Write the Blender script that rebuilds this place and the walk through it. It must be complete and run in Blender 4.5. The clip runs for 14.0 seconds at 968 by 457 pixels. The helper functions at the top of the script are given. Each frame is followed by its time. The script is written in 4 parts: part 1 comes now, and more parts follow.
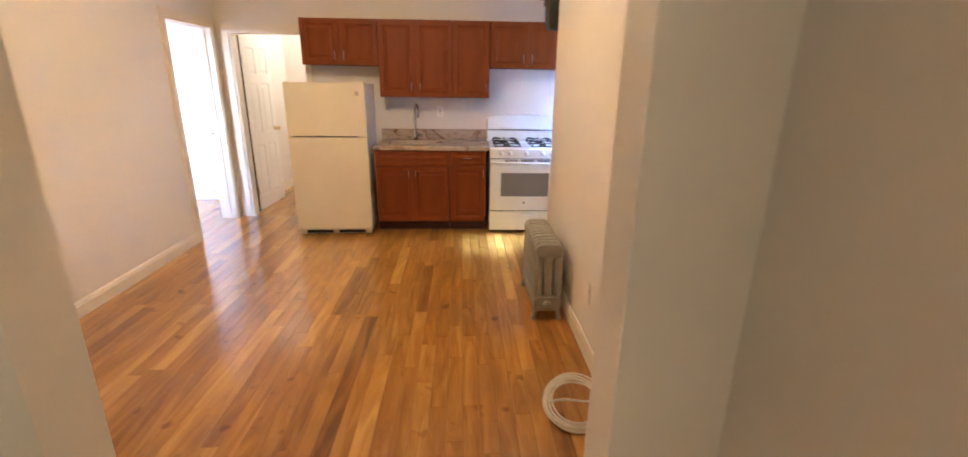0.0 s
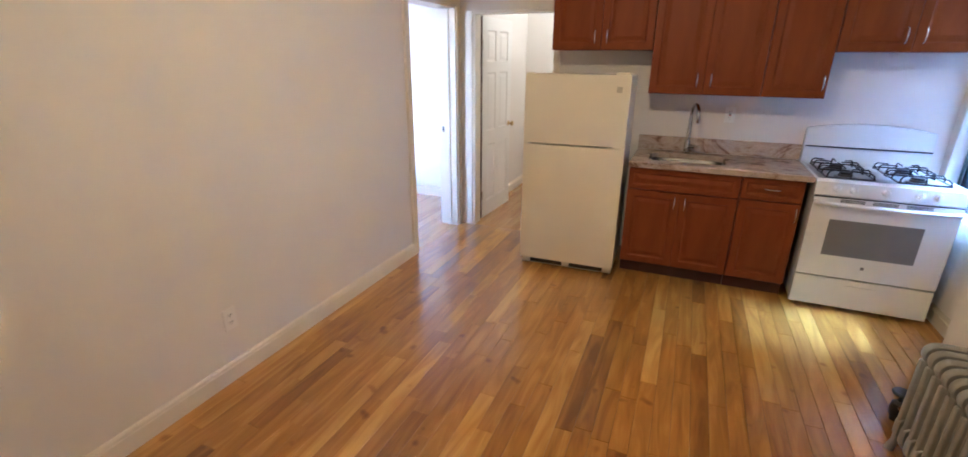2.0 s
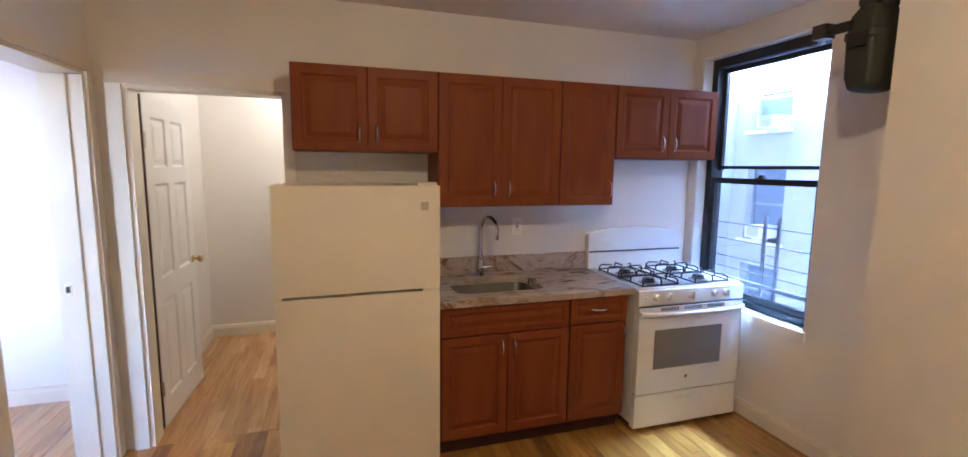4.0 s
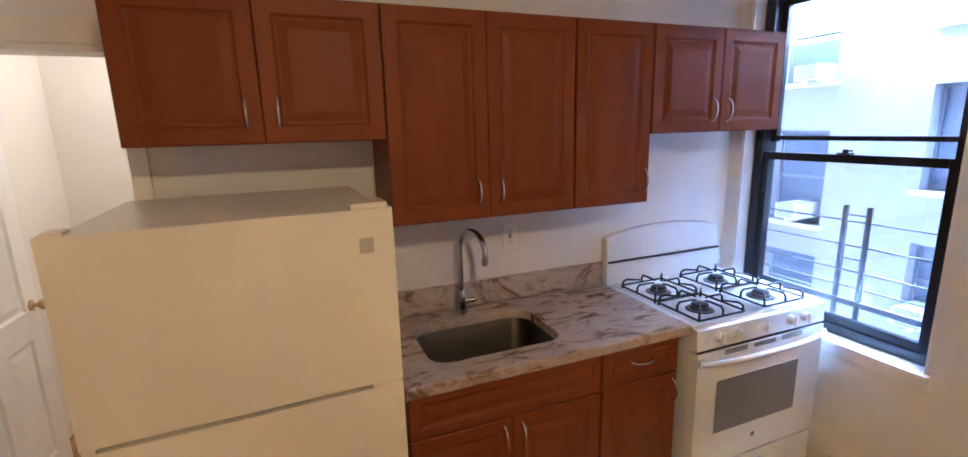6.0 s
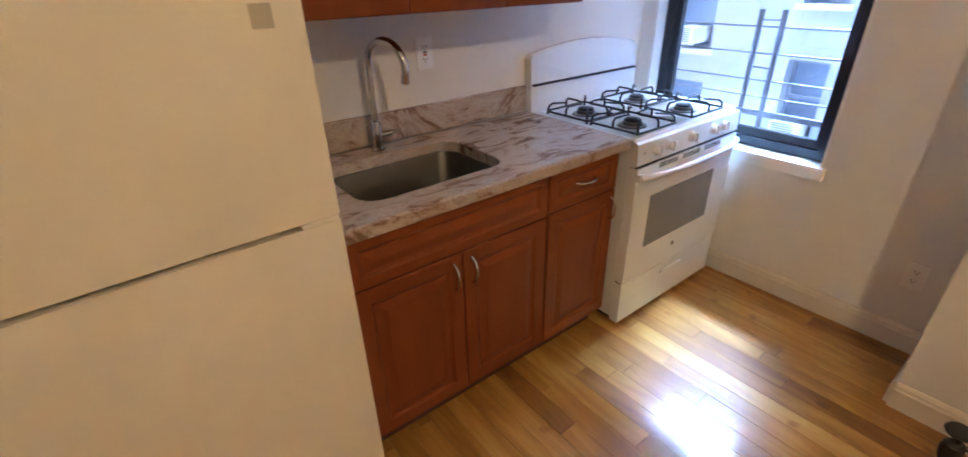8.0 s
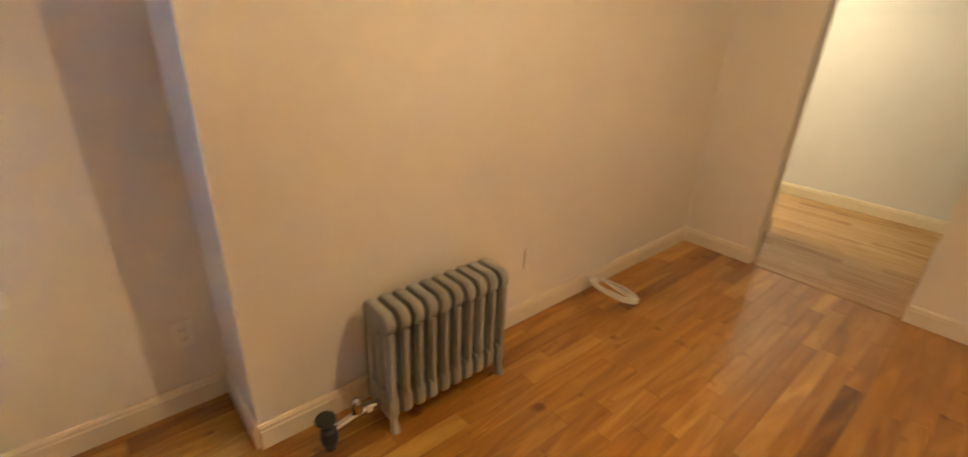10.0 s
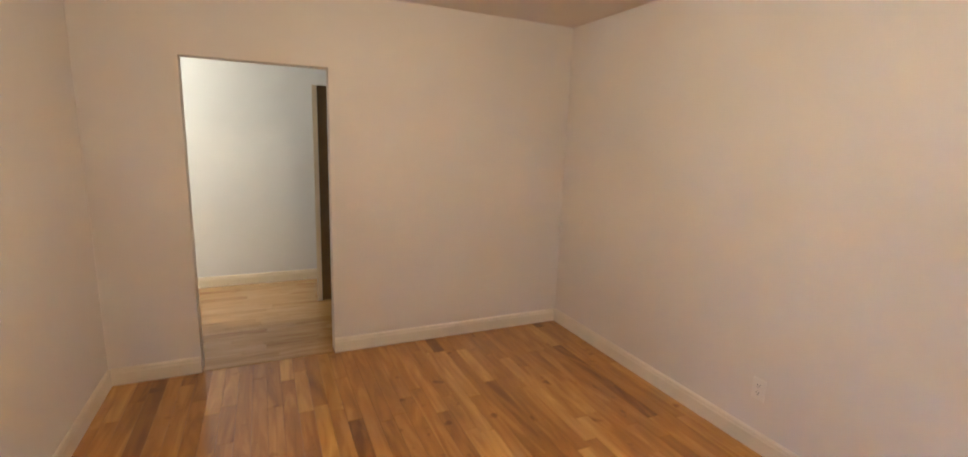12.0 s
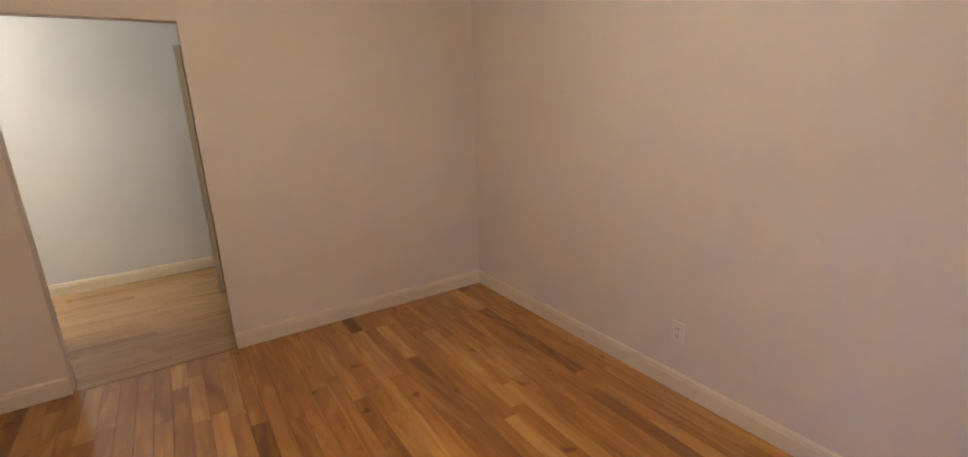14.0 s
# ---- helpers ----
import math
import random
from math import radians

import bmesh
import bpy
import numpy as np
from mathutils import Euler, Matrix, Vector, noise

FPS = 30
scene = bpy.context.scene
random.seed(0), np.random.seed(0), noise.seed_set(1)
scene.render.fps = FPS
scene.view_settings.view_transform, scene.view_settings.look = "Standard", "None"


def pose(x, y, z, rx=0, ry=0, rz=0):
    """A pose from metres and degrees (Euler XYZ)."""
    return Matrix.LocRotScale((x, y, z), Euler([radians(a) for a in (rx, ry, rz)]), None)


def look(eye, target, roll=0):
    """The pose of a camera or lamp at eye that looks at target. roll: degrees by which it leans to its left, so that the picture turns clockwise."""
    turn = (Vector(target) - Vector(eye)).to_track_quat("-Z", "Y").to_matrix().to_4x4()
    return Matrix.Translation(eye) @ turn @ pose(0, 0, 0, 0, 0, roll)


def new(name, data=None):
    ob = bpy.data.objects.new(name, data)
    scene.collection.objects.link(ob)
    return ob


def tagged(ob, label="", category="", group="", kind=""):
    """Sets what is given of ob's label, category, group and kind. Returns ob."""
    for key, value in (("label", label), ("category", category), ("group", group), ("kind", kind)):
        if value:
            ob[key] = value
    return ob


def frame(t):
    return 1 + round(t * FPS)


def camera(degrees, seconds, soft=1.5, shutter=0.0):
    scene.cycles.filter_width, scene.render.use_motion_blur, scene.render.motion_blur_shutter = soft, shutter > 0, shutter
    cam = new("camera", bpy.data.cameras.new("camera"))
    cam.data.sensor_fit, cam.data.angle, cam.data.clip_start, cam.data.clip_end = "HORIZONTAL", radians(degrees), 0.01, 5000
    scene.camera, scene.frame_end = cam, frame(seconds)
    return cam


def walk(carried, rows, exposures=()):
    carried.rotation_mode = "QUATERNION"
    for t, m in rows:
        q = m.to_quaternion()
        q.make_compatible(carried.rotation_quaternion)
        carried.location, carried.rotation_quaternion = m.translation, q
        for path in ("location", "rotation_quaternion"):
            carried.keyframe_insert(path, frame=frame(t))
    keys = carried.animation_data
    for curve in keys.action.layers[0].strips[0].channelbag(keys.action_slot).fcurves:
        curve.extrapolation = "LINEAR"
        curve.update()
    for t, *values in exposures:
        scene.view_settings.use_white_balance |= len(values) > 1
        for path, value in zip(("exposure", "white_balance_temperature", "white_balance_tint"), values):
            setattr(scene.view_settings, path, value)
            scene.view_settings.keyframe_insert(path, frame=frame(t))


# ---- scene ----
cam = camera(91.1, 14.0, shutter=0.25)
PATH = [
    (0, (2.316, 1.304, 1.569), (2.411, 3.209, 0.966), 0.8),
    (0.5, (2.277, 1.618, 1.679), (2.072, 3.518, 1.087), 0.6),
    (1, (2.208, 1.917, 1.718), (1.726, 3.774, 1.153), -0.4),
    (1.5, (2.053, 2.232, 1.682), (1.127, 3.853, 0.964), -2.0),
    (2, (1.786, 2.533, 1.621), (1.057, 4.268, 0.942), 0.4),
    (2.5, (1.532, 2.825, 1.541), (1.165, 4.719, 1.012), 1.1),
    (3, (1.246, 3.098, 1.554), (1.254, 5.062, 1.175), 1.2),
    (3.5, (0.991, 3.419, 1.617), (1.39, 5.357, 1.324), 1.8),
    (4, (0.923, 3.803, 1.6), (1.515, 5.696, 1.345), 0.7),
    (4.2, (0.912, 3.929, 1.6), (1.557, 5.808, 1.361), 0.4),
    (6.3, (1.175, 4.854, 1.715), (1.920, 6.639, 1.207), -1.7),
    (6.5, (1.140, 4.884, 1.701), (1.888, 6.635, 1.091), -2.1),
    (7, (1.083, 4.923, 1.657), (1.803, 6.602, 0.843), -3.3),
    (7.2, (1.075, 4.934, 1.632), (1.785, 6.590, 0.764), -3.6),
    (9.3, (1.199, 5.4, 1.257), (3.03, 5.433, 0.454), 1.7),
    (9.5, (1.264, 5.412, 1.309), (3.077, 5.124, 0.515), 1.1),
    (10, (1.563, 5.449, 1.515), (2.928, 4.233, 0.704), 2.6),
    (10.5, (1.773, 5.427, 1.461), (2.519, 3.731, 0.709), 3.1),
    (11, (1.92, 5.343, 1.476), (2.072, 3.497, 0.721), 1.9),
    (11.5, (2.043, 5.411, 1.519), (1.574, 3.572, 0.887), 4.0),
    (11.8, (2.1, 5.449, 1.577), (1.379, 3.653, 1.073), 2.3),
    (12, (2.115, 5.493, 1.616), (1.282, 3.713, 1.242), 2.1),
    (12.5, (2.116, 5.486, 1.67), (1.173, 3.727, 1.534), 0.8),
    (13, (2.067, 5.458, 1.719), (1.099, 3.708, 1.713), -0.7),
    (13.5, (1.983, 5.451, 1.65), (1.017, 3.723, 1.365), -1.4),
    (14, (1.852, 5.357, 1.588), (0.801, 3.743, 1.05), -1.7),
]
# stops, kelvin and tint: the camera's own exposure and white balance drift along the walk
EXPOSURES = [(0.0, 5.7, 5100, 18), (0.5, 5.55, 4800, 16), (1.0, 5.4, 4450, 12), (2.5, 5.2, 4450, 13), (3.0, 5.1, 4680, 13), (4.2, 5.05, 4700, 15),
             (6.4, 5.10, 4850, 17), (7.2, 5.09, 4950, 17), (9.4, 5.30, 4650, 4), (10.0, 5.32, 5700, 13), (10.5, 5.32, 5300, 14), (11.2, 5.36, 4750, 14), (12.5, 5.28, 4550, 18), (13.4, 5.12, 4600, 19), (14.0, 4.98, 4650, 20)]
walk(cam, [(t, look(eye, target, roll)) for t, eye, target, roll in PATH], EXPOSURES)

# ---- world and light ----
world = bpy.data.worlds.new("sky")
scene.world = world
world.use_nodes = True
wn = world.node_tree.nodes
sky = wn.new("ShaderNodeTexSky")
sky.sky_type, sky.sun_disc = "NISHITA", False
sky.sun_elevation, sky.sun_rotation = radians(41), radians(256)
world.node_tree.links.new(sky.outputs[0], wn["Background"].inputs[0])
wn["Background"].inputs[1].default_value = 0.15
sun = new("sun", bpy.data.lights.new("sun", "SUN"))
sun.data.energy, sun.data.angle, sun.data.color = 3.7, radians(3), (1.0, 0.99, 0.97)
sun.matrix_world = look((-6.0, 3.5, 10.9), (4.75, 6.2, 1.8))

LAMP = (1.52, 4.20, 2.45)
HALL_LAMP = (3.45, 1.21, 2.40)
ROOM_LAMP = (0.75, 8.05, 2.40)


def lamp_light(name, at, power, colour, radius):
    data = bpy.data.lights.new(name, "POINT")
    data.energy, data.color, data.shadow_soft_size = power, colour, radius
    ob = new(name, data)
    ob.location = at
    return ob


lamp_light("living_lamp_light", LAMP, 1.22, (1.0, 0.66, 0.28), 0.026)
lamp_light("hall_lamp_light", HALL_LAMP, 1.2, (1.0, 0.79, 0.40), 0.03)
lamp_light("back_room_lamp_light", ROOM_LAMP, 0.85, (1.0, 0.82, 0.54), 0.05)


def window_light(name, m, w, h, power, colour):
    """An added area lamp that stands in for the sky's light at a window."""
    data = bpy.data.lights.new(name, "AREA")
    data.shape, data.size, data.size_y, data.energy, data.color = "RECTANGLE", w, h, power, colour
    ob = new(name, data)
    ob.matrix_world = m
    return ob


window_light("bedroom_window_light", look((-2.5, 3.76, 1.5), (-1.6, 7.5, 1.3)), 1.3, 1.4, 0.36, (1.0, 0.88, 0.92)).data.spread = radians(36)
# added lamp, unseen outside above the window, brightens the nook floor as sky would
window_light("kitchen_sky_fill", look((4.5, 6.35, 3.0), (1.3, 4.9, 0.0)), 1.1, 0.5, 35.0, (0.52, 0.71, 1.0)).data.spread = radians(80)


# ---- materials ----
def material(name, colour, rough=0.5, metal=0.0, scale=6.0, vary=0.06, bump=0.1, fine=120.0, coat=0.0, spec=0.5):
    """A painted or plain surface: broad patches, fine grain, relief."""
    m = bpy.data.materials.new(name)
    m.use_nodes = True
    nt = m.node_tree
    n, l = nt.nodes, nt.links
    b = n["Principled BSDF"]
    b.inputs["Roughness"].default_value = rough
    b.inputs["Metallic"].default_value = metal
    b.inputs["Coat Weight"].default_value = coat
    b.inputs["Specular IOR Level"].default_value = spec
    co = n.new("ShaderNodeTexCoord")
    n1 = n.new("ShaderNodeTexNoise")
    n1.inputs["Scale"].default_value, n1.inputs["Detail"].default_value = scale, 4
    n2 = n.new("ShaderNodeTexNoise")
    n2.inputs["Scale"].default_value, n2.inputs["Detail"].default_value = fine, 2
    for x in (n1, n2):
        l.new(co.outputs["Object"], x.inputs["Vector"])
    ramp = n.new("ShaderNodeValToRGB")
    ramp.color_ramp.elements[0].position, ramp.color_ramp.elements[1].position = 0.3, 0.7
    lo = [c * (1 - vary) for c in colour]
    hi = [min(1, c * (1 + vary)) for c in colour]
    ramp.color_ramp.elements[0].color, ramp.color_ramp.elements[1].color = (*lo, 1), (*hi, 1)
    l.new(n1.outputs[0], ramp.inputs[0])
    l.new(ramp.outputs[0], b.inputs["Base Color"])
    mr = n.new("ShaderNodeMapRange")
    mr.inputs[3].default_value, mr.inputs[4].default_value = rough * 0.85, min(1, rough * 1.15)
    l.new(n1.outputs[0], mr.inputs[0])
    l.new(mr.outputs[0], b.inputs["Roughness"])
    if bump:
        bu = n.new("ShaderNodeBump")
        bu.inputs["Strength"].default_value, bu.inputs["Distance"].default_value = bump, 0.002
        l.new(n2.outputs[0], bu.inputs["Height"])
        l.new(bu.outputs[0], b.inputs["Normal"])
    return m


def wood(name, dark, mid, light, rough, along, random_by, stretch=14.0, contrast=1.0, coat=0.0):
    """Grain along one axis ('x', 'y' or 'z'), each piece with its own tone."""
    m = bpy.data.materials.new(name)
    m.use_nodes = True
    nt = m.node_tree
    n, l = nt.nodes, nt.links
    b = n["Principled BSDF"]
    b.inputs["Coat Weight"].default_value = coat
    b.inputs["Coat Roughness"].default_value = 0.12
    b.inputs["Coat IOR"].default_value = 1.55
    co = n.new("ShaderNodeTexCoord")
    if random_by == "object":
        rnd = n.new("ShaderNodeObjectInfo").outputs["Random"]
    elif random_by == "island":
        rnd = n.new("ShaderNodeNewGeometry").outputs["Random Per Island"]
    else:
        v = n.new("ShaderNodeValue")
        v.outputs[0].default_value = 0.5
        rnd = v.outputs[0]
    shift = n.new("ShaderNodeVectorMath")
    shift.operation = "MULTIPLY_ADD"
    comb = n.new("ShaderNodeCombineXYZ")
    for k in range(3):
        l.new(rnd, comb.inputs[k])
    shift.inputs[1].default_value = (37.0, 53.0, 71.0)
    l.new(comb.outputs[0], shift.inputs[0])
    l.new(co.outputs["Object"], shift.inputs[2])
    mp = n.new("ShaderNodeMapping")
    sc = {"x": (1, stretch, stretch), "y": (stretch, 1, stretch), "z": (stretch, stretch, 1)}[along]
    mp.inputs["Scale"].default_value = sc
    l.new(shift.outputs[0], mp.inputs["Vector"])
    g1 = n.new("ShaderNodeTexNoise")
    g1.inputs["Scale"].default_value, g1.inputs["Detail"].default_value, g1.inputs["Distortion"].default_value = 1.5, 3.5, 1.6
    l.new(mp.outputs[0], g1.inputs["Vector"])
    g2 = n.new("ShaderNodeTexNoise")
    g2.inputs["Scale"].default_value, g2.inputs["Detail"].default_value = 9.0, 3
    l.new(mp.outputs[0], g2.inputs["Vector"])
    # knots, rare
    kn = n.new("ShaderNodeTexNoise")
    kn.inputs["Scale"].default_value, kn.inputs["Detail"].default_value = 9.0, 1
    l.new(shift.outputs[0], kn.inputs["Vector"])
    kr = n.new("ShaderNodeMapRange")
    kr.inputs[1].default_value, kr.inputs[2].default_value, kr.inputs[3].default_value, kr.inputs[4].default_value = 0.70, 0.80, 0.0, 0.4 * contrast ** 2
    l.new(kn.outputs[0], kr.inputs[0])
    cen = n.new("ShaderNodeMath")
    cen.operation = "SUBTRACT"
    l.new(rnd, cen.inputs[0])
    cen.inputs[1].default_value = 0.5
    cub = n.new("ShaderNodeMath")
    cub.operation = "POWER"
    l.new(cen.outputs[0], cub.inputs[0])
    cub.inputs[1].default_value = 3.0
    tone = n.new("ShaderNodeMath")
    tone.operation = "MULTIPLY_ADD"
    l.new(cub.outputs[0], tone.inputs[0])
    tone.inputs[1].default_value, tone.inputs[2].default_value = 4.3, 0.5
    add = n.new("ShaderNodeMath")
    add.operation = "MULTIPLY_ADD"
    l.new(tone.outputs[0], add.inputs[0])
    add.inputs[1].default_value = 0.62 * contrast
    mix0 = n.new("ShaderNodeMath")
    mix0.operation = "MULTIPLY_ADD"
    l.new(g1.outputs[0], mix0.inputs[0])
    figure = 0.92 if contrast > 0.5 else 0.40   # how strong the grain's figure is
    mix0.inputs[1].default_value = figure
    sub = n.new("ShaderNodeMath")
    sub.operation = "MULTIPLY_ADD"
    l.new(g2.outputs[0], sub.inputs[0])
    sub.inputs[1].default_value, sub.inputs[2].default_value = 0.07, 0.16 - 0.5 * figure + 0.31 * (1 - contrast)
    l.new(sub.outputs[0], mix0.inputs[2])
    l.new(mix0.outputs[0], add.inputs[2])
    ks = n.new("ShaderNodeMath")
    ks.operation = "SUBTRACT"
    l.new(add.outputs[0], ks.inputs[0])
    l.new(kr.outputs[0], ks.inputs[1])
    ramp = n.new("ShaderNodeValToRGB")
    e = ramp.color_ramp.elements
    e[0].position, e[0].color = 0.08, (*dark, 1)
    e[1].position, e[1].color = 0.92, (*light, 1)
    x = ramp.color_ramp.elements.new(0.5)
    x.color = (*mid, 1)
    l.new(ks.outputs[0], ramp.inputs[0])
    l.new(ramp.outputs[0], b.inputs["Base Color"])
    rr = n.new("ShaderNodeMapRange")
    rr.inputs[3].default_value, rr.inputs[4].default_value = rough * 0.8, rough * 1.3
    l.new(g1.outputs[0], rr.inputs[0])
    l.new(rr.outputs[0], b.inputs["Roughness"])
    bu = n.new("ShaderNodeBump")
    bu.inputs["Strength"].default_value, bu.inputs["Distance"].default_value = 0.08, 0.001
    l.new(g2.outputs[0], bu.inputs["Height"])
    l.new(bu.outputs[0], b.inputs["Normal"])
    return m


def granite(name):
    m = bpy.data.materials.new(name)
    m.use_nodes = True
    nt = m.node_tree
    n, l = nt.nodes, nt.links
    b = n["Principled BSDF"]
    b.inputs["Roughness"].default_value = 0.16
    co = n.new("ShaderNodeTexCoord")
    mp = n.new("ShaderNodeMapping")
    mp.inputs["Rotation"].default_value = (0.3, 0.2, 0.7)
    mp.inputs["Scale"].default_value = (1.0, 2.6, 1.6)
    l.new(co.outputs["Object"], mp.inputs["Vector"])
    v = n.new("ShaderNodeTexNoise")
    v.inputs["Scale"].default_value, v.inputs["Detail"].default_value, v.inputs["Distortion"].default_value = 4.6, 8, 2.0
    v.inputs["Roughness"].default_value = 0.62
    l.new(mp.outputs[0], v.inputs["Vector"])
    r = n.new("ShaderNodeValToRGB")
    e = r.color_ramp.elements
    e[0].position, e[0].color = 0.30, (0.11, 0.065, 0.045, 1)
    e[1].position, e[1].color = 0.75, (0.54, 0.455, 0.375, 1)
    for p, c in ((0.40, (0.26, 0.165, 0.115, 1)), (0.46, (0.43, 0.335, 0.262, 1)), (0.58, (0.51, 0.42, 0.345, 1)), (0.64, (0.40, 0.305, 0.235, 1))):
        x = r.color_ramp.elements.new(p)
        x.color = c
    l.new(v.outputs[0], r.inputs[0])
    f = n.new("ShaderNodeTexNoise")
    f.inputs["Scale"].default_value, f.inputs["Detail"].default_value = 160, 2
    l.new(co.outputs["Object"], f.inputs["Vector"])
    mx = n.new("ShaderNodeMix")
    mx.data_type, mx.blend_type = "RGBA", "OVERLAY"
    mx.inputs[0].default_value = 0.35
    l.new(r.outputs[0], mx.inputs[6])
    l.new(f.outputs[0], mx.inputs[7])
    l.new(mx.outputs[2], b.inputs["Base Color"])
    return m


def glass(name, tint=(1, 1, 1), rough=0.0):
    m = bpy.data.materials.new(name)
    m.use_nodes = True
    b = m.node_tree.nodes["Principled BSDF"]
    b.inputs["Base Color"].default_value = (*tint, 1)
    b.inputs["Transmission Weight"].default_value = 1.0
    b.inputs["Roughness"].default_value, b.inputs["IOR"].default_value = rough, 1.45
    return m


def glow(name, colour, strength):
    m = bpy.data.materials.new(name)
    m.use_nodes = True
    b = m.node_tree.nodes["Principled BSDF"]
    b.inputs["Base Color"].default_value = (0.9, 0.9, 0.9, 1)
    b.inputs["Emission Color"].default_value = (*colour, 1)
    b.inputs["Emission Strength"].default_value = strength
    return m


PAINT = material("wall_paint", (0.78, 0.737, 0.675), 0.55, scale=1.3, vary=0.025, bump=0.12, fine=60)
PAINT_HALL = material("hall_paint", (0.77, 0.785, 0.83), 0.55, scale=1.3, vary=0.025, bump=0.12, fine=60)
CEIL = material("ceiling_paint", (0.79, 0.70, 0.595), 0.45, scale=0.9, vary=0.03, bump=0.15, fine=22)
TRIM = material("trim_gloss_paint", (0.78, 0.71, 0.57), 0.32, scale=5, vary=0.03, bump=0.06, fine=50)
DOORW = material("door_white_paint", (0.82, 0.80, 0.76), 0.3, scale=4, vary=0.02, bump=0.05, fine=40)
DOORB = material("door_brown_paint", (0.16, 0.105, 0.045), 0.45, scale=5, vary=0.15, bump=0.1, fine=60)
OAK = wood("oak_plank", (0.165, 0.060, 0.006), (0.39, 0.175, 0.019), (0.64, 0.365, 0.064), 0.32, "y", "object", stretch=8.0, contrast=0.95, coat=0.8)
OAK.node_tree.nodes["Principled BSDF"].inputs["Specular IOR Level"].default_value = 0.3
OAK_JOINED = wood("oak_floor_joined", (0.25, 0.10, 0.02), (0.48, 0.25, 0.065), (0.68, 0.43, 0.15), 0.2, "y", "object", contrast=0.75, coat=0.5)
OAK_HALL = wood("oak_floor_hall", (0.26, 0.12, 0.03), (0.49, 0.295, 0.10), (0.66, 0.45, 0.19), 0.22, "x", "object", contrast=0.75, coat=0.4)
SUBFLOOR = material("subfloor", (0.05, 0.03, 0.02), 0.9)
CHERRY = wood("cherry_cabinet", (0.115, 0.024, 0.003), (0.20, 0.048, 0.006), (0.27, 0.074, 0.010), 0.46, "z", "none", stretch=6.0, contrast=0.2)
CHERRY.node_tree.nodes["Principled BSDF"].inputs["Specular IOR Level"].default_value = 0.2
# toe kick wood; also colours the shade strip in the back door's hinge gap
CHERRY_DARK = material("toe_kick_wood_and_gap_shade", (0.06, 0.017, 0.009), 0.5, scale=9, vary=0.2)
GRANITE = granite("granite")
ENAMEL = material("white_enamel", (0.80, 0.80, 0.79), 0.18, scale=3, vary=0.012, bump=0.0, coat=0.4)
FRIDGE = material("fridge_paint", (0.78, 0.728, 0.60), 0.38, scale=3, vary=0.015, bump=0.25, fine=420)
FRIDGE_GREY = material("fridge_plastic_grey", (0.46, 0.42, 0.33), 0.5, vary=0.05)
GASKET = material("dark_gasket", (0.03, 0.028, 0.025), 0.7)
IRON = material("black_iron", (0.016, 0.016, 0.018), 0.42, scale=30, vary=0.2, bump=0.3)
BLACK_ALU = material("black_window_paint", (0.014, 0.015, 0.018), 0.35, scale=12, vary=0.2)
CHROME = material("chrome", (0.60, 0.59, 0.575), 0.09, 1.0, vary=0.02, bump=0.0)
NICKEL = material("satin_nickel", (0.66, 0.63, 0.58), 0.26, 1.0, vary=0.03, bump=0.05)
# base darker than plain steel: the shade of the sink's depth is put in
STEEL = material("brushed_steel", (0.13, 0.122, 0.108), 0.32, 1.0, scale=14, vary=0.06, bump=0.1, fine=300)
BRASS = material("aged_brass", (0.62, 0.46, 0.22), 0.3, 1.0, vary=0.1)
OVEN_GLASS = material("oven_window_grey", (0.20, 0.20, 0.20), 0.14, scale=5, vary=0.04, bump=0.0, coat=0.5)
RADIATOR = material("radiator_paint", (0.33, 0.325, 0.285), 0.55, scale=16, vary=0.1, bump=0.4, fine=90)
METER = material("meter_grey_green", (0.030, 0.034, 0.027), 0.55, scale=10, vary=0.18, bump=0.3)
METER_BLACK = material("meter_black", (0.018, 0.018, 0.018), 0.45, vary=0.15)
PLASTIC = material("white_plastic", (0.80, 0.79, 0.76), 0.35, vary=0.015, bump=0.0)
OUTLET = material("outlet_ivory", (0.83, 0.795, 0.735), 0.35, vary=0.015, bump=0.0)
WHITE_PLATE = material("outlet_white", (0.88, 0.87, 0.85), 0.3, vary=0.01, bump=0.0)
CABLE = material("white_cable", (0.80, 0.77, 0.70), 0.4, scale=20, vary=0.05, bump=0.0)
SLOT = material("dark_slot", (0.03, 0.03, 0.03), 0.6)
RED = material("red_button", (0.45, 0.05, 0.03), 0.4)
FACADE = material("facade_render", (0.46, 0.48, 0.54), 0.85, scale=1.5, vary=0.09, bump=0.5, fine=25)
FACADE_SILL = material("facade_sill", (0.80, 0.80, 0.80), 0.8, scale=3, vary=0.06)
FACADE_FRAME = material("facade_frame", (0.26, 0.30, 0.37), 0.5, vary=0.1)
FACADE_PANE = material("facade_pane", (0.20, 0.25, 0.34), 0.08, scale=2, vary=0.2, bump=0.0)
AC_WHITE = material("ac_housing", (0.76, 0.76, 0.74), 0.45, vary=0.04)
GUARD = material("guard_grey_paint", (0.13, 0.15, 0.19), 0.45, scale=20, vary=0.2)
PANE = glass("window_glass")
FROST = glow("lamp_glass", (1.0, 0.655, 0.27), 1.5)
FROST_HALL = glow("hall_lamp_glass", (1.0, 0.78, 0.46), 1.5)
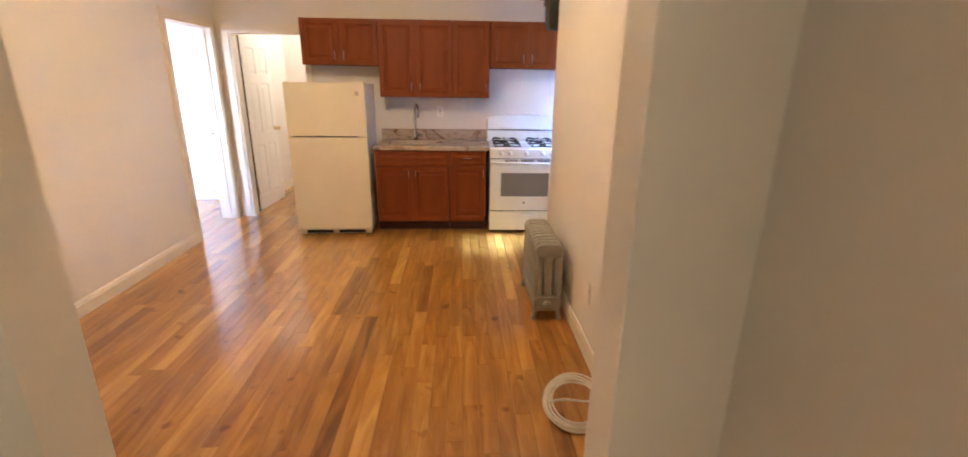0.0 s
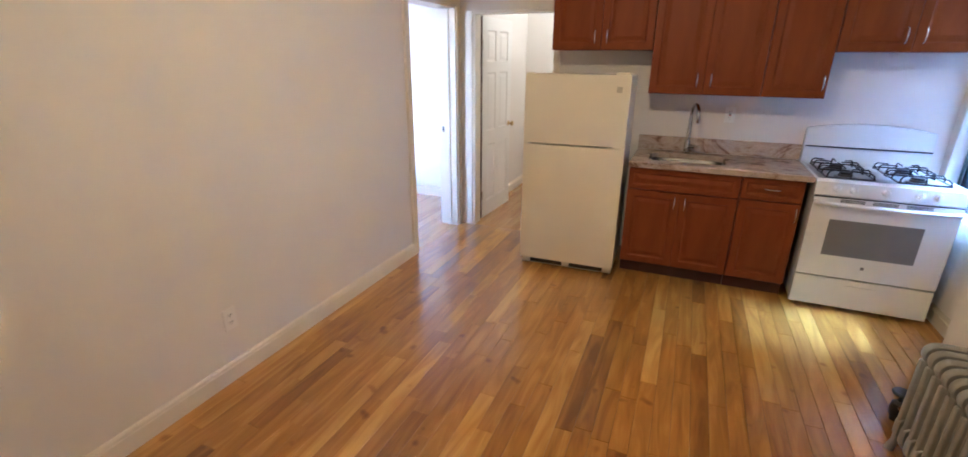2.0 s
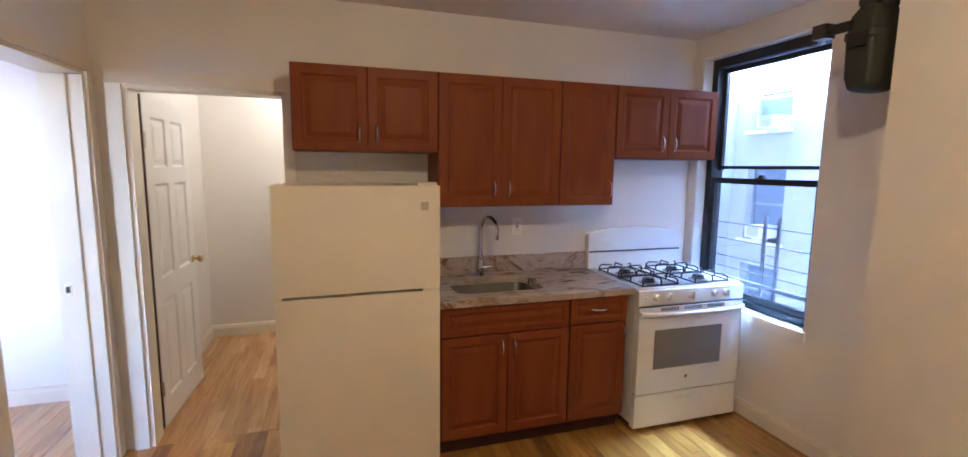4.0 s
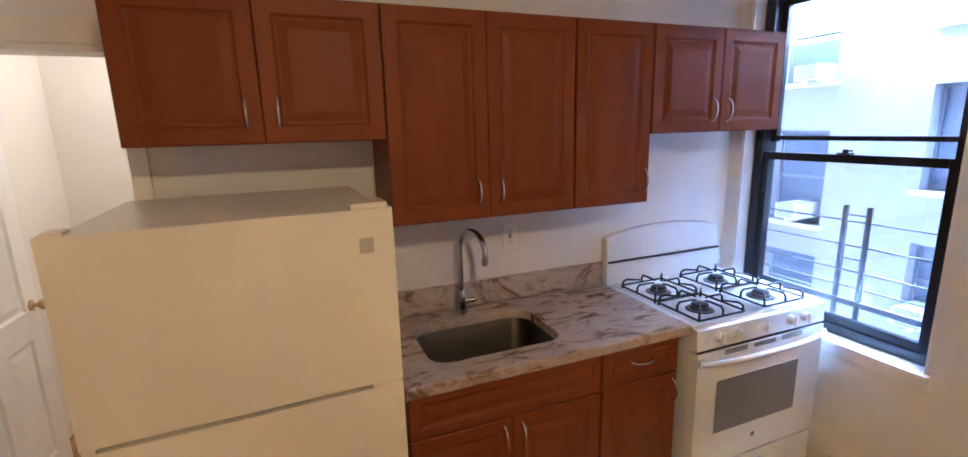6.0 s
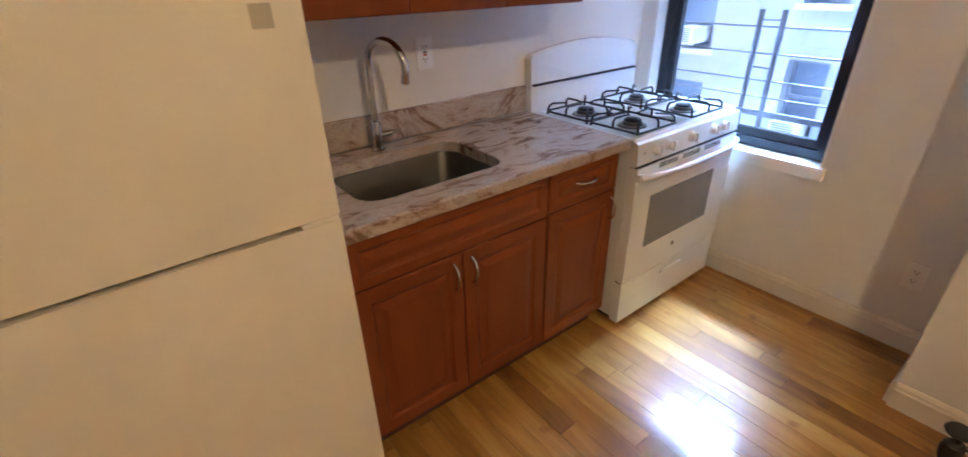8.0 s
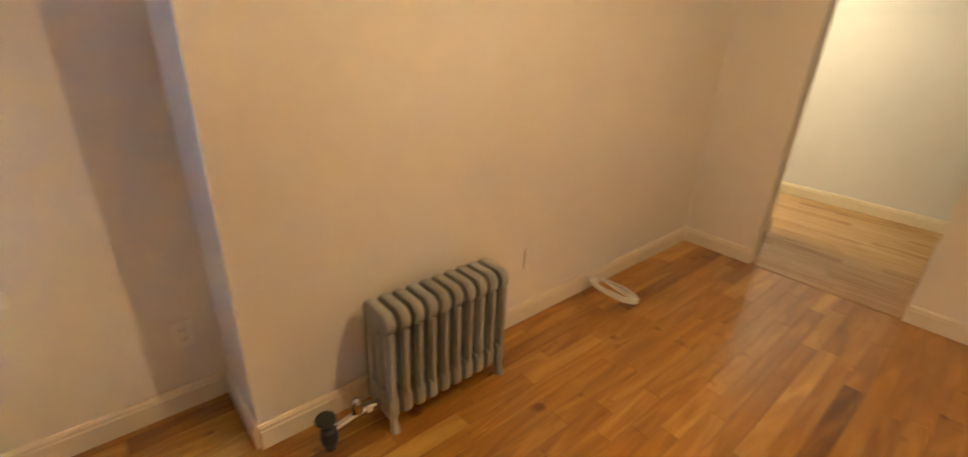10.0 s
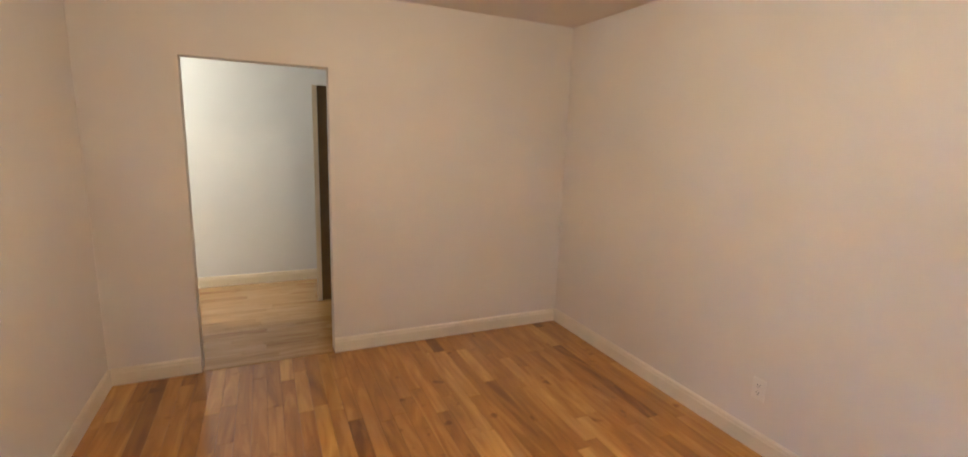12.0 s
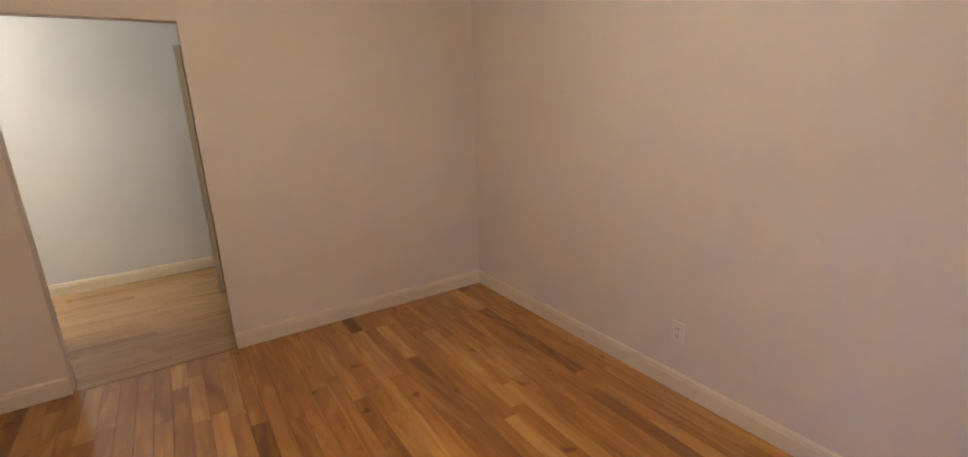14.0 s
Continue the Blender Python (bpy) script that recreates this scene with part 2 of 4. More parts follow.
FROST_ROOM = glow("room_lamp_glass", (1.0, 0.72, 0.34), 1.0)


# ---- mesh helpers ----
def part(name, bm, mat, parent=None, label="", smooth=False, bevel=0.0):
    me = bpy.data.meshes.new(name)
    if bevel:
        bmesh.ops.bevel(bm, geom=[e for e in bm.edges if len(e.link_faces) == 2 and e.calc_face_angle() > 0.6], offset=bevel, segments=2, affect="EDGES", profile=0.6)
    bmesh.ops.recalc_face_normals(bm, faces=bm.faces)
    bm.to_mesh(me)
    bm.free()
    me.materials.append(mat)
    for p in me.polygons:
        p.use_smooth = smooth
    if smooth:
        me.set_sharp_from_angle(angle=radians(38))
    ob = new(name, me)
    if parent:
        ob.parent = parent
    if label:
        ob["label"] = label
    return ob


def thing(name, label, category, at=(0, 0, 0), group="", kind=""):
    ob = new(name)
    ob.location = at
    ob.empty_display_size = 0.1
    tagged(ob, label, category, group, kind)
    return ob


def box(bm, x0, x1, y0, y1, z0, z1):
    vs = [bm.verts.new((x, y, z)) for z in (z0, z1) for y in (y0, y1) for x in (x0, x1)]
    for f in ((0, 2, 3, 1), (4, 5, 7, 6), (0, 1, 5, 4), (2, 6, 7, 3), (0, 4, 6, 2), (1, 3, 7, 5)):
        bm.faces.new([vs[i] for i in f])
    return bm


def boxes(*spans):
    bm = bmesh.new()
    for s in spans:
        box(bm, *s)
    return bm


def tube(bm, pts, r, seg=8, closed=False):
    """A round bar along points."""
    pts = [Vector(p) for p in pts]
    rings, n = [], len(pts)
    up = Vector((0, 0, 1))
    ref = None
    for i, p in enumerate(pts):
        if closed:
            d = pts[(i + 1) % n] - pts[i - 1]
        else:
            d = pts[min(i + 1, n - 1)] - pts[max(i - 1, 0)]
        d.normalize()
        if ref is None:
            ref = d.cross(up) if abs(d.z) < 0.95 else d.cross(Vector((1, 0, 0)))
        a = (ref - d * ref.dot(d)).normalized()
        ref = a
        b = d.cross(a)
        rad = r[i] if isinstance(r, (list, tuple)) else r
        rings.append([bm.verts.new(p + (a * math.cos(k * math.tau / seg) + b * math.sin(k * math.tau / seg)) * rad) for k in range(seg)])
    for i in range(n if closed else n - 1):
        r0, r1 = rings[i], rings[(i + 1) % n]
        for k in range(seg):
            bm.faces.new((r0[k], r0[(k + 1) % seg], r1[(k + 1) % seg], r1[k]))
    if not closed:
        bm.faces.new(rings[0][::-1])
        bm.faces.new(rings[-1])
    return bm


def lathe(bm, profile, m=Matrix(), seg=24):
    """Turns (radius, height) pairs about z."""
    rings = []
    for r, z in profile:
        rings.append([bm.verts.new(m @ Vector((max(r, 1e-4) * math.cos(k * math.tau / seg), max(r, 1e-4) * math.sin(k * math.tau / seg), z))) for k in range(seg)])
    for a, b in zip(rings, rings[1:]):
        for k in range(seg):
            bm.faces.new((a[k], a[(k + 1) % seg], b[(k + 1) % seg], b[k]))
    bm.faces.new(rings[0][::-1])
    bm.faces.new(rings[-1])
    return bm


def rings_panel(bm, w, h, steps, back):
    """A slab in the xz plane whose front steps in and out: (inset, y) pairs from the rim inwards; back: its rear y."""
    loops = []
    for inset, y in [(0, back)] + list(steps):
        loops.append([bm.verts.new((x, y, z)) for x, z in ((inset, inset), (w - inset, inset), (w - inset, h - inset), (inset, h - inset))])
    bm.faces.new(loops[0])
    for a, b in zip(loops, loops[1:]):
        for k in range(4):
            bm.faces.new((a[k], a[(k + 1) % 4], b[(k + 1) % 4], b[k]))
    bm.faces.new(loops[-1][::-1])
    return bm


def rounded(w, d, r, seg=6):
    """Corner-rounded rectangle about 0, anticlockwise."""
    out = []
    for cx, cy, a0 in ((w / 2 - r, d / 2 - r, 0), (-w / 2 + r, d / 2 - r, 90), (-w / 2 + r, -d / 2 + r, 180), (w / 2 - r, -d / 2 + r, 270)):
        for k in range(seg + 1):
            a = radians(a0 + 90 * k / seg)
            out.append((cx + r * math.cos(a), cy + r * math.sin(a)))
    return out


def loft(bm, loops, cap0=True, cap1=True):
    vs = [[bm.verts.new(p) for p in lp] for lp in loops]
    n = len(vs[0])
    for a, b in zip(vs, vs[1:]):
        for k in range(n):
            bm.faces.new((a[k], a[(k + 1) % n], b[(k + 1) % n], b[k]))
    if cap0:
        bm.faces.new(vs[0][::-1])
    if cap1:
        bm.faces.new(vs[-1])
    return bm


# ---- the shell ----
WX, EX, NX, SY, NY, CZ = -0.25, 3.055, 3.45, 2.03, 6.77, 2.53   # west, east, nook east, south, north, ceiling


def shell(name, label, spans, mat=None, category="wall"):
    ob = part(name, boxes(*spans), mat or PAINT)
    tagged(ob, label, category, kind="structure")
    return ob


WT = 0.17   # the west wall's thickness
# west wall with the bedroom doorway (y 5.87 to 6.685)
shell("wall_west", "smooth cream painted plaster wall beside the bedroom doorway", [
    (WX - WT, WX, SY, 5.87, 0, CZ), (WX - WT, WX, 6.685, NY, 0, CZ), (WX - WT, WX, 5.87, 6.685, 2.045, CZ)])
# north wall with the back room doorway (x -0.105 to 0.645)
shell("wall_north", "cream painted plaster wall behind the kitchen cabinets", [
    (WX - WT, -0.105, NY, NY + 0.12, 0, CZ), (0.645, NX + 0.22, NY, NY + 0.12, 0, CZ), (-0.105, 0.645, NY, NY + 0.12, 2.0, CZ)])
# kitchen nook wall with the window
WY0, WY1, WZ0, WZ1 = 5.745, 6.69, 0.665, 2.385
shell("wall_nook", "cream painted plaster wall round the kitchen window", [
    (NX, NX + 0.22, 5.19, WY0, 0, CZ), (NX, NX + 0.22, WY1, NY, 0, CZ),
    (NX, NX + 0.22, WY0, WY1, 0, WZ0), (NX, NX + 0.22, WY0, WY1, WZ1, CZ)])
shell("wall_east", "cream painted plaster wall with a projecting corner behind the radiator", [(EX, NX + 0.22, SY, 5.19, 0, CZ)])
# thick south wall with the cased-free opening to the hall
shell("wall_south", "thick cream plaster wall with a plain opening to the hall", [
    (WX - 0.12, 1.69, SY - 0.12, SY, 0, CZ), (2.55, NX + 0.22, SY - 0.12, SY, 0, CZ), (1.69, 2.55, SY - 0.12, SY, 2.04, CZ)])
shell("wall_hall_stub", "cream plaster end of a partition in the hall", [(2.73, 2.85, 1.24, SY - 0.12, 0, CZ)])
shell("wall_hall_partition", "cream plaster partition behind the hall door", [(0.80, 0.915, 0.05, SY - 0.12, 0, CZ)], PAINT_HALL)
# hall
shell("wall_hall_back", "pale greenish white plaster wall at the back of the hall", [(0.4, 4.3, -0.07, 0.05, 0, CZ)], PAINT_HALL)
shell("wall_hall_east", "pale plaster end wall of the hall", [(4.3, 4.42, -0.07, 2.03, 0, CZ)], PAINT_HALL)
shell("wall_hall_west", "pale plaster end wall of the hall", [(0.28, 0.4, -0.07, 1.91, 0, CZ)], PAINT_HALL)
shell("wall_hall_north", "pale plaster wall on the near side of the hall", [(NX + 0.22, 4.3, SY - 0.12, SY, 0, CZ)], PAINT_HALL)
# bedroom to the west, back room to the north
shell("wall_bedroom", "bright white painted bedroom walls with a window opening", [
    (-3.3, -0.27, 7.55, 7.67, 0, CZ), (-3.42, -3.3, 3.6, 7.67, 0, CZ),
    (-3.3, -3.2, 3.6, 3.72, 0, CZ), (-1.8, WX - 0.12, 3.6, 3.72, 0, CZ), (-3.2, -1.8, 3.6, 3.72, 0, 0.75), (-3.2, -1.8, 3.6, 3.72, 2.25, CZ)], PAINT)
shell("wall_back_room", "cream painted back room walls", [
    (-0.27, 2.7, 8.63, 8.75, 0, CZ), (-0.27, -0.21, 6.89, 8.63, 0, CZ), (2.6, 2.7, 6.89, 8.63, 0, CZ)], PAINT)
shell("ceiling", "pinkish cream painted ceiling with a slightly uneven surface", [(-3.42, 4.42, -0.07, 8.75, CZ, CZ + 0.12)], CEIL, "ceiling")
shell("subfloor", "dark boards under the oak strip floor", [(-3.42, 4.42, -0.07, 8.75, -0.10, -0.013)], SUBFLOOR, "floor")


def baseboard(name, runs):
    """Runs of (x0, y0, x1, y1, nx, ny): the wall line and the side on which the board stands."""
    bm = bmesh.new()
    prof = ((0, 0), (0.016, 0), (0.016, 0.080), (0.013, 0.086), (0.012, 0.098), (0.006, 0.108), (0, 0.110))
    for x0, y0, x1, y1, nx, ny in runs:
        a = [bm.verts.new((x0 + nx * p, y0 + ny * p, q + 0.001)) for p, q in prof]
        b = [bm.verts.new((x1 + nx * p, y1 + ny * p, q + 0.001)) for p, q in prof]
        for k in range(len(prof) - 1):
            bm.faces.new((a[k], a[k + 1], b[k + 1], b[k]))
        bm.faces.new(a)
        bm.faces.new(b[::-1])
    ob = part(name, bm, TRIM)
    tagged(ob, "cream gloss painted wooden baseboard with a moulded top", "baseboard", kind="structure")


baseboard("baseboard_west", [(WX, SY, WX, 5.80, 1, 0)])
baseboard("baseboard_south", [(WX + 0.016, SY, 1.69, SY, 0, 1), (2.55, SY, EX - 0.016, SY, 0, 1)])
baseboard("baseboard_east", [(EX, SY, EX, 5.19, -1, 0), (EX, 5.19, NX - 0.016, 5.19, 0, 1)])
baseboard("baseboard_nook", [(NX, 5.19, NX, NY, -1, 0)])
baseboard("baseboard_hall", [(0.4, 0.05, 4.3, 0.05, 0, 1), (2.73, 1.24, 2.73, SY - 0.12, -1, 0), (2.714, 1.24, 2.85, 1.24, 0, -1)])
baseboard("baseboard_bedroom", [(-3.3, 7.55, -0.28, 7.55, 0, -1)])
baseboard("baseboard_back_room", [(-0.21, 8.63, 2.6, 8.63, 0, -1), (-0.21, 6.90, -0.21, 8.61, 1, 0)])

# ---- doorways and doors ----
def casing(name, label, spans):
    ob = part(name, boxes(*spans), TRIM, bevel=0.006)
    tagged(ob, label, "door casing", kind="structure")
    return ob


# bedroom doorway: casing on the living side, jamb lining, stops
casing("trim_bedroom_door", "cream gloss painted door casing round the bedroom doorway", [
    (WX, WX + 0.018, 5.80, 5.868, 0, 2.047), (WX, WX + 0.018, 6.687, 6.748, 0, 2.047), (WX, WX + 0.018, 5.80, 6.748, 2.049, 2.118)])
jamb_a = casing("door_jamb_bedroom", "cream painted door jamb with a strike plate", [
    (WX - WT - 0.008, WX + 0.004, 5.862, 5.884, 0, 2.027), (WX - WT - 0.008, WX + 0.004, 6.671, 6.693, 0, 2.027), (WX - WT - 0.008, WX + 0.004, 5.862, 6.693, 2.029, 2.051),
    (WX - 0.100, WX - 0.062, 6.659, 6.671, 0, 2.025), (WX - 0.100, WX - 0.062, 5.884, 5.896, 0, 2.025)])
part("strike_plate", boxes((WX - 0.150, WX - 0.120, 6.668, 6.6715, 0.93, 0.99)), NICKEL, jamb_a, "dull metal strike plate")
part("strike_hole", boxes((WX - 0.143, WX - 0.127, 6.6665, 6.669, 0.945, 0.975)), SLOT, jamb_a)

# back room doorway
casing("trim_back_door", "cream gloss painted door casing round the back room doorway", [
    (-0.19, -0.117, NY - 0.018, NY, 0, 2.004), (0.66, 0.705, NY - 0.018, NY, 0, 2.004), (-0.19, 0.705, NY - 0.018, NY, 2.006, 2.078)])
casing("door_jamb_back", "cream painted door jamb of the back room", [
    (-0.117, -0.093, NY - 0.004, NY + 0.125, 0, 1.982), (0.645, 0.665, NY - 0.004, NY + 0.125, 0, 1.982), (-0.117, 0.665, NY - 0.004, NY + 0.125, 1.984, 2.006)])


def panel_door(name, label, w, h, mat, rows, m, knob=None, thick=0.036):
    """A door leaf along +x from its hinge, front facing -y, with recessed panels in two columns."""
    ob = thing(name, label, "door")
    ob.matrix_world = m
    bm = bmesh.new()
    st, mid = 0.105 * w / 0.72, 0.09
    cols = [(st, w / 2 - mid / 2), (w / 2 + mid / 2, w - st)]
    xs = [0, cols[0][0], cols[0][1], cols[1][0], cols[1][1], w]
    zs = [0]
    for a, b in rows:
        zs += [a, b]
    zs.append(h)
    for side in (0, 1):
        y0 = 0 if side == 0 else thick
        s = 1 if side == 0 else -1
        for i in range(len(xs) - 1):
            for j in range(len(zs) - 1):
                x0, x1, z0, z1 = xs[i], xs[i + 1], zs[j], zs[j + 1]
                if i in (1, 3) and j % 2 == 1:
                    loops = []
                    for inset, d in ((0, 0), (0.012, 0.010), (0.024, 0.010), (0.05, 0.004)):
                        loops.append([bm.verts.new((x, y0 + s * d, z)) for x, z in ((x0 + inset, z0 + inset), (x1 - inset, z0 + inset), (x1 - inset, z1 - inset), (x0 + inset, z1 - inset))])
                    for a, b in zip(loops, loops[1:]):
                        for k in range(4):
                            bm.faces.new((a[k], a[(k + 1) % 4], b[(k + 1) % 4], b[k]))
                    bm.faces.new(loops[-1])
                else:
                    bm.faces.new([bm.verts.new(p) for p in ((x0, y0, z0), (x1, y0, z0), (x1, y0, z1), (x0, y0, z1))])
    for x0, x1, z0, z1 in ((0, 0, 0, h), (w, w, 0, h)):
        bm.faces.new([bm.verts.new(p) for p in ((x0, 0, z0), (x0, thick, z0), (x0, thick, z1), (x0, 0, z1))])
    for z in (0, h):
        bm.faces.new([bm.verts.new(p) for p in ((0, 0, z), (w, 0, z), (w, thick, z), (0, thick, z))])
    bmesh.ops.remove_doubles(bm, verts=bm.verts, dist=0.0004)
    leaf = part("leaf", bm, mat, ob)
    if knob:
        for s in (-1, 1):
            b2 = bmesh.new()
            mm = pose(w - 0.06, 0 if s < 0 else thick, knob, 90 if s < 0 else -90)
            lathe(b2, ((0.027, 0), (0.027, 0.005), (0.011, 0.008), (0.010, 0.03), (0.021, 0.036), (0.027, 0.048), (0.024, 0.06), (0.012, 0.066)), mm, 20)
            part("knob", b2, BRASS, ob, "dull brass door knob", smooth=True)
    for z in (0.25, h - 0.25):
        part("hinge", tube(bmesh.new(), [(-0.007, -0.004, z - 0.045), (-0.007, -0.004, z + 0.045)], 0.006, 8), NICKEL, ob, smooth=True)
    return ob


SIX = ((0.16, 0.76), (0.90, 1.47), (1.57, 1.86))
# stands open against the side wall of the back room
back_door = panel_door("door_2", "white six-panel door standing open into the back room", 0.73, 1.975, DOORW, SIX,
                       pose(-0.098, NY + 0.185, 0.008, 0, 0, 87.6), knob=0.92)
# dark strip added for the shade in the gap between jamb and leaf
part("gap_shade", boxes((-0.009, -0.001, 0.002, 0.034, 0.0, 1.975)), CHERRY_DARK, back_door, "dark strip for the shade in the hinge gap")
tagged(back_door, kind="structure")
hall_door = panel_door("door_3", "dark brown panelled door standing open in the hall", 0.76, 2.02, DOORB, SIX,
                       pose(0.925, 0.80, 0.008), knob=None)
tagged(hall_door, kind="structure")
part("leaf_edge", boxes((0.722, 0.764, 0.0365, 0.045, 0.0, 2.02)), TRIM, hall_door, "cream painted strip along the door's edge")

# ---- the kitchen window ----
window = thing("window_1", "black framed double-hung window with clear panes", "window", kind="structure")
FY0, FY1, FX = 5.765, 6.672, NX + 0.075
def bar(x0, x1, y0, y1, z0, z1):
    return (x0, x1, y0, y1, z0, z1)


part("window_frame", boxes(bar(FX, FX + 0.10, FY0, FY0 + 0.045, 0.69, 2.385), bar(FX, FX + 0.10, FY1 - 0.05, FY1, 0.69, 2.385),
                           bar(FX, FX + 0.10, FY0 + 0.045, FY1 - 0.05, 0.69, 0.735), bar(FX, FX + 0.10, FY0 + 0.045, FY1 - 0.05, 2.315, 2.385)), BLACK_ALU, window, bevel=0.004)
ly0, ly1 = FY0 + 0.045, FY1 - 0.05
lower = part("lower_sash", boxes(bar(FX + 0.012, FX + 0.042, ly0, ly0 + 0.018, 0.737, 1.548), bar(FX + 0.012, FX + 0.042, ly1 - 0.03, ly1, 0.737, 1.548),
                                 bar(FX + 0.012, FX + 0.042, ly0 + 0.018, ly1 - 0.03, 0.737, 0.775), bar(FX + 0.008, FX + 0.044, ly0 + 0.018, ly1 - 0.03, 1.510, 1.548)), BLACK_ALU, window, bevel=0.003)
upper = part("upper_sash", boxes(bar(FX + 0.055, FX + 0.085, ly0, ly0 + 0.018, 1.60, 2.31), bar(FX + 0.055, FX + 0.085, ly1 - 0.03, ly1, 1.60, 2.31),
                                 bar(FX + 0.055, FX + 0.085, ly0 + 0.018, ly1 - 0.03, 2.28, 2.31), bar(FX + 0.055, FX + 0.085, ly0 + 0.018, ly1 - 0.03, 1.610, 1.632)), BLACK_ALU, window, bevel=0.003)
for par, x, z0, z1 in ((lower, FX + 0.027, 0.77, 1.515), (upper, FX + 0.07, 1.628, 2.285)):
    p = part("pane", boxes((x - 0.002, x + 0.002, ly0 + 0.012, ly1 - 0.02, z0, z1)), PANE, par)
    p.visible_shadow = False
lock = bmesh.new()
box(lock, FX + 0.010, FX + 0.040, 6.19, 6.25, 1.549, 1.556)
lathe(lock, ((0.012, 0), (0.012, 0.012), (0.008, 0.016)), Matrix.Translation((FX + 0.024, 6.22, 1.556)), 12)
box(lock, FX + 0.018, FX + 0.028, 6.19, 6.225, 1.562, 1.57)
part("sash_lock", lock, METER_BLACK, window)
sill = part("window_sill_1", boxes((NX - 0.028, FX + 0.001, WY0 - 0.012, WY1 - 0.001, 0.636, 0.690)), DOORW, bevel=0.008)
tagged(sill, "glossy white painted window sill under the kitchen window", "window sill", kind="structure")
liner = part("trim_window", boxes((NX + 0.002, FX, WY1 - 0.012, WY1 - 0.001, 0.69, 2.372), (NX + 0.002, FX, WY0 + 0.001, WY0 + 0.012, 0.69, 2.372), (NX + 0.002, FX, WY0, WY1, 2.373, 2.384)), DOORW)
tagged(liner, "white painted plaster reveal of the window", "window reveal", kind="structure")

# guard outside the lower sash
guard = thing("window_guard", "dark metal window guard with thin horizontal bars outside the window", "window guard")
GX = 3.655
for i, y in enumerate((6.245, 6.14)):
    part("post", boxes((GX - 0.006, GX + 0.006, y - 0.011, y + 0.011, 0.70, 1.30)), GUARD, guard, bevel=0.002)
for z in (1.225, 1.105, 0.98, 0.90):
    b = bmesh.new()
    tube(b, [(GX, FY0 + 0.03, z), (GX, FY1 - 0.03, z)], 0.0045, 8)
    part("bar", b, GUARD, guard, smooth=True)
part("bottom_rail", boxes((GX - 0.012, GX + 0.012, FY0 + 0.02, FY1 - 0.02, 0.808, 0.835)), GUARD, guard, bevel=0.002)
for z in (1.255, 1.04):
    b = bmesh.new()
    tube(b, [(GX, 6.14, z), (GX, 6.245, z)], 0.0045, 8)
    part("rung", b, GUARD, guard, smooth=True)

# ---- outside: the ground and the facade across the shaft ----
ground = part("ground", boxes((-3000, 3000, -3000, 3000, -9.2, -9.0)), material("asphalt", (0.05, 0.05, 0.05), 0.9, scale=0.5, vary=0.2))
tagged(ground, "grey asphalt ground far below the window", "ground", kind="structure")
FXX = 4.75
house = thing("apartment_building", "pale rendered apartment building across a narrow shaft, with window air conditioners", "building")
COLS = [(4.75, 5.0), (5.48, 5.73), (6.24, 6.49), (7.06, 7.48), (8.0, 8.4)]
ROWS_Z = [(-0.45, 0.1), (0.43, 0.93), (1.27, 1.9), (2.25, 2.85)]
ROWS_L = [(-0.55, 0.0), (0.18, 0.70), (0.94, 1.63), (1.98, 2.68)]
ys = [1.5]
fac = bmesh.new()
for ci, (a, b) in enumerate(COLS):
    rows = ROWS_L if ci >= 3 else ROWS_Z
    box(fac, FXX, FXX + 0.3, ys[-1], a, -9, 4.6)
    zz = -9
    for z0, z1 in rows:
        box(fac, FXX, FXX + 0.3, a, b, zz, z0)
        zz = z1
    box(fac, FXX, FXX + 0.3, a, b, zz, 4.6)
    ys.append(b)
box(fac, FXX, FXX + 0.3, ys[-1], 14.0, -9, 4.6)
part("wall", fac, FACADE, house)
part("wall", boxes((3.95, FXX - 0.001, 7.66, 8.0, -9, 4.6)), FACADE, house, "side wall of the narrow shaft")
part("roof", boxes((FXX - 0.06, FXX + 4, 1.5, 14.0, 4.6, 4.7)), FACADE_SILL, house, "pale parapet coping")
for ci, (a, b) in enumerate(COLS):
    rows = ROWS_L if ci >= 3 else ROWS_Z
    for z0, z1 in rows:
        w = part("window", boxes((FXX + 0.09, FXX + 0.13, a, a + 0.02, z0, z1), (FXX + 0.09, FXX + 0.13, b - 0.02, b, z0, z1), (FXX + 0.09, FXX + 0.13, a + 0.02, b - 0.02, z1 - 0.025, z1),
                                 (FXX + 0.09, FXX + 0.13, a + 0.02, b - 0.02, z0, z0 + 0.025), (FXX + 0.085, FXX + 0.125, a + 0.02, b - 0.02, (z0 + z1) / 2 - 0.012, (z0 + z1) / 2 + 0.012)), FACADE_FRAME, house)
        part("pane", boxes((FXX + 0.105, FXX + 0.112, a + 0.02, b - 0.02, z0 + 0.02, z1 - 0.02)), FACADE_PANE, w)
        part("sill", boxes((FXX - 0.05, FXX + 0.09, a - 0.03, b + 0.03, z0 - 0.035, z0)), FACADE_SILL, w)


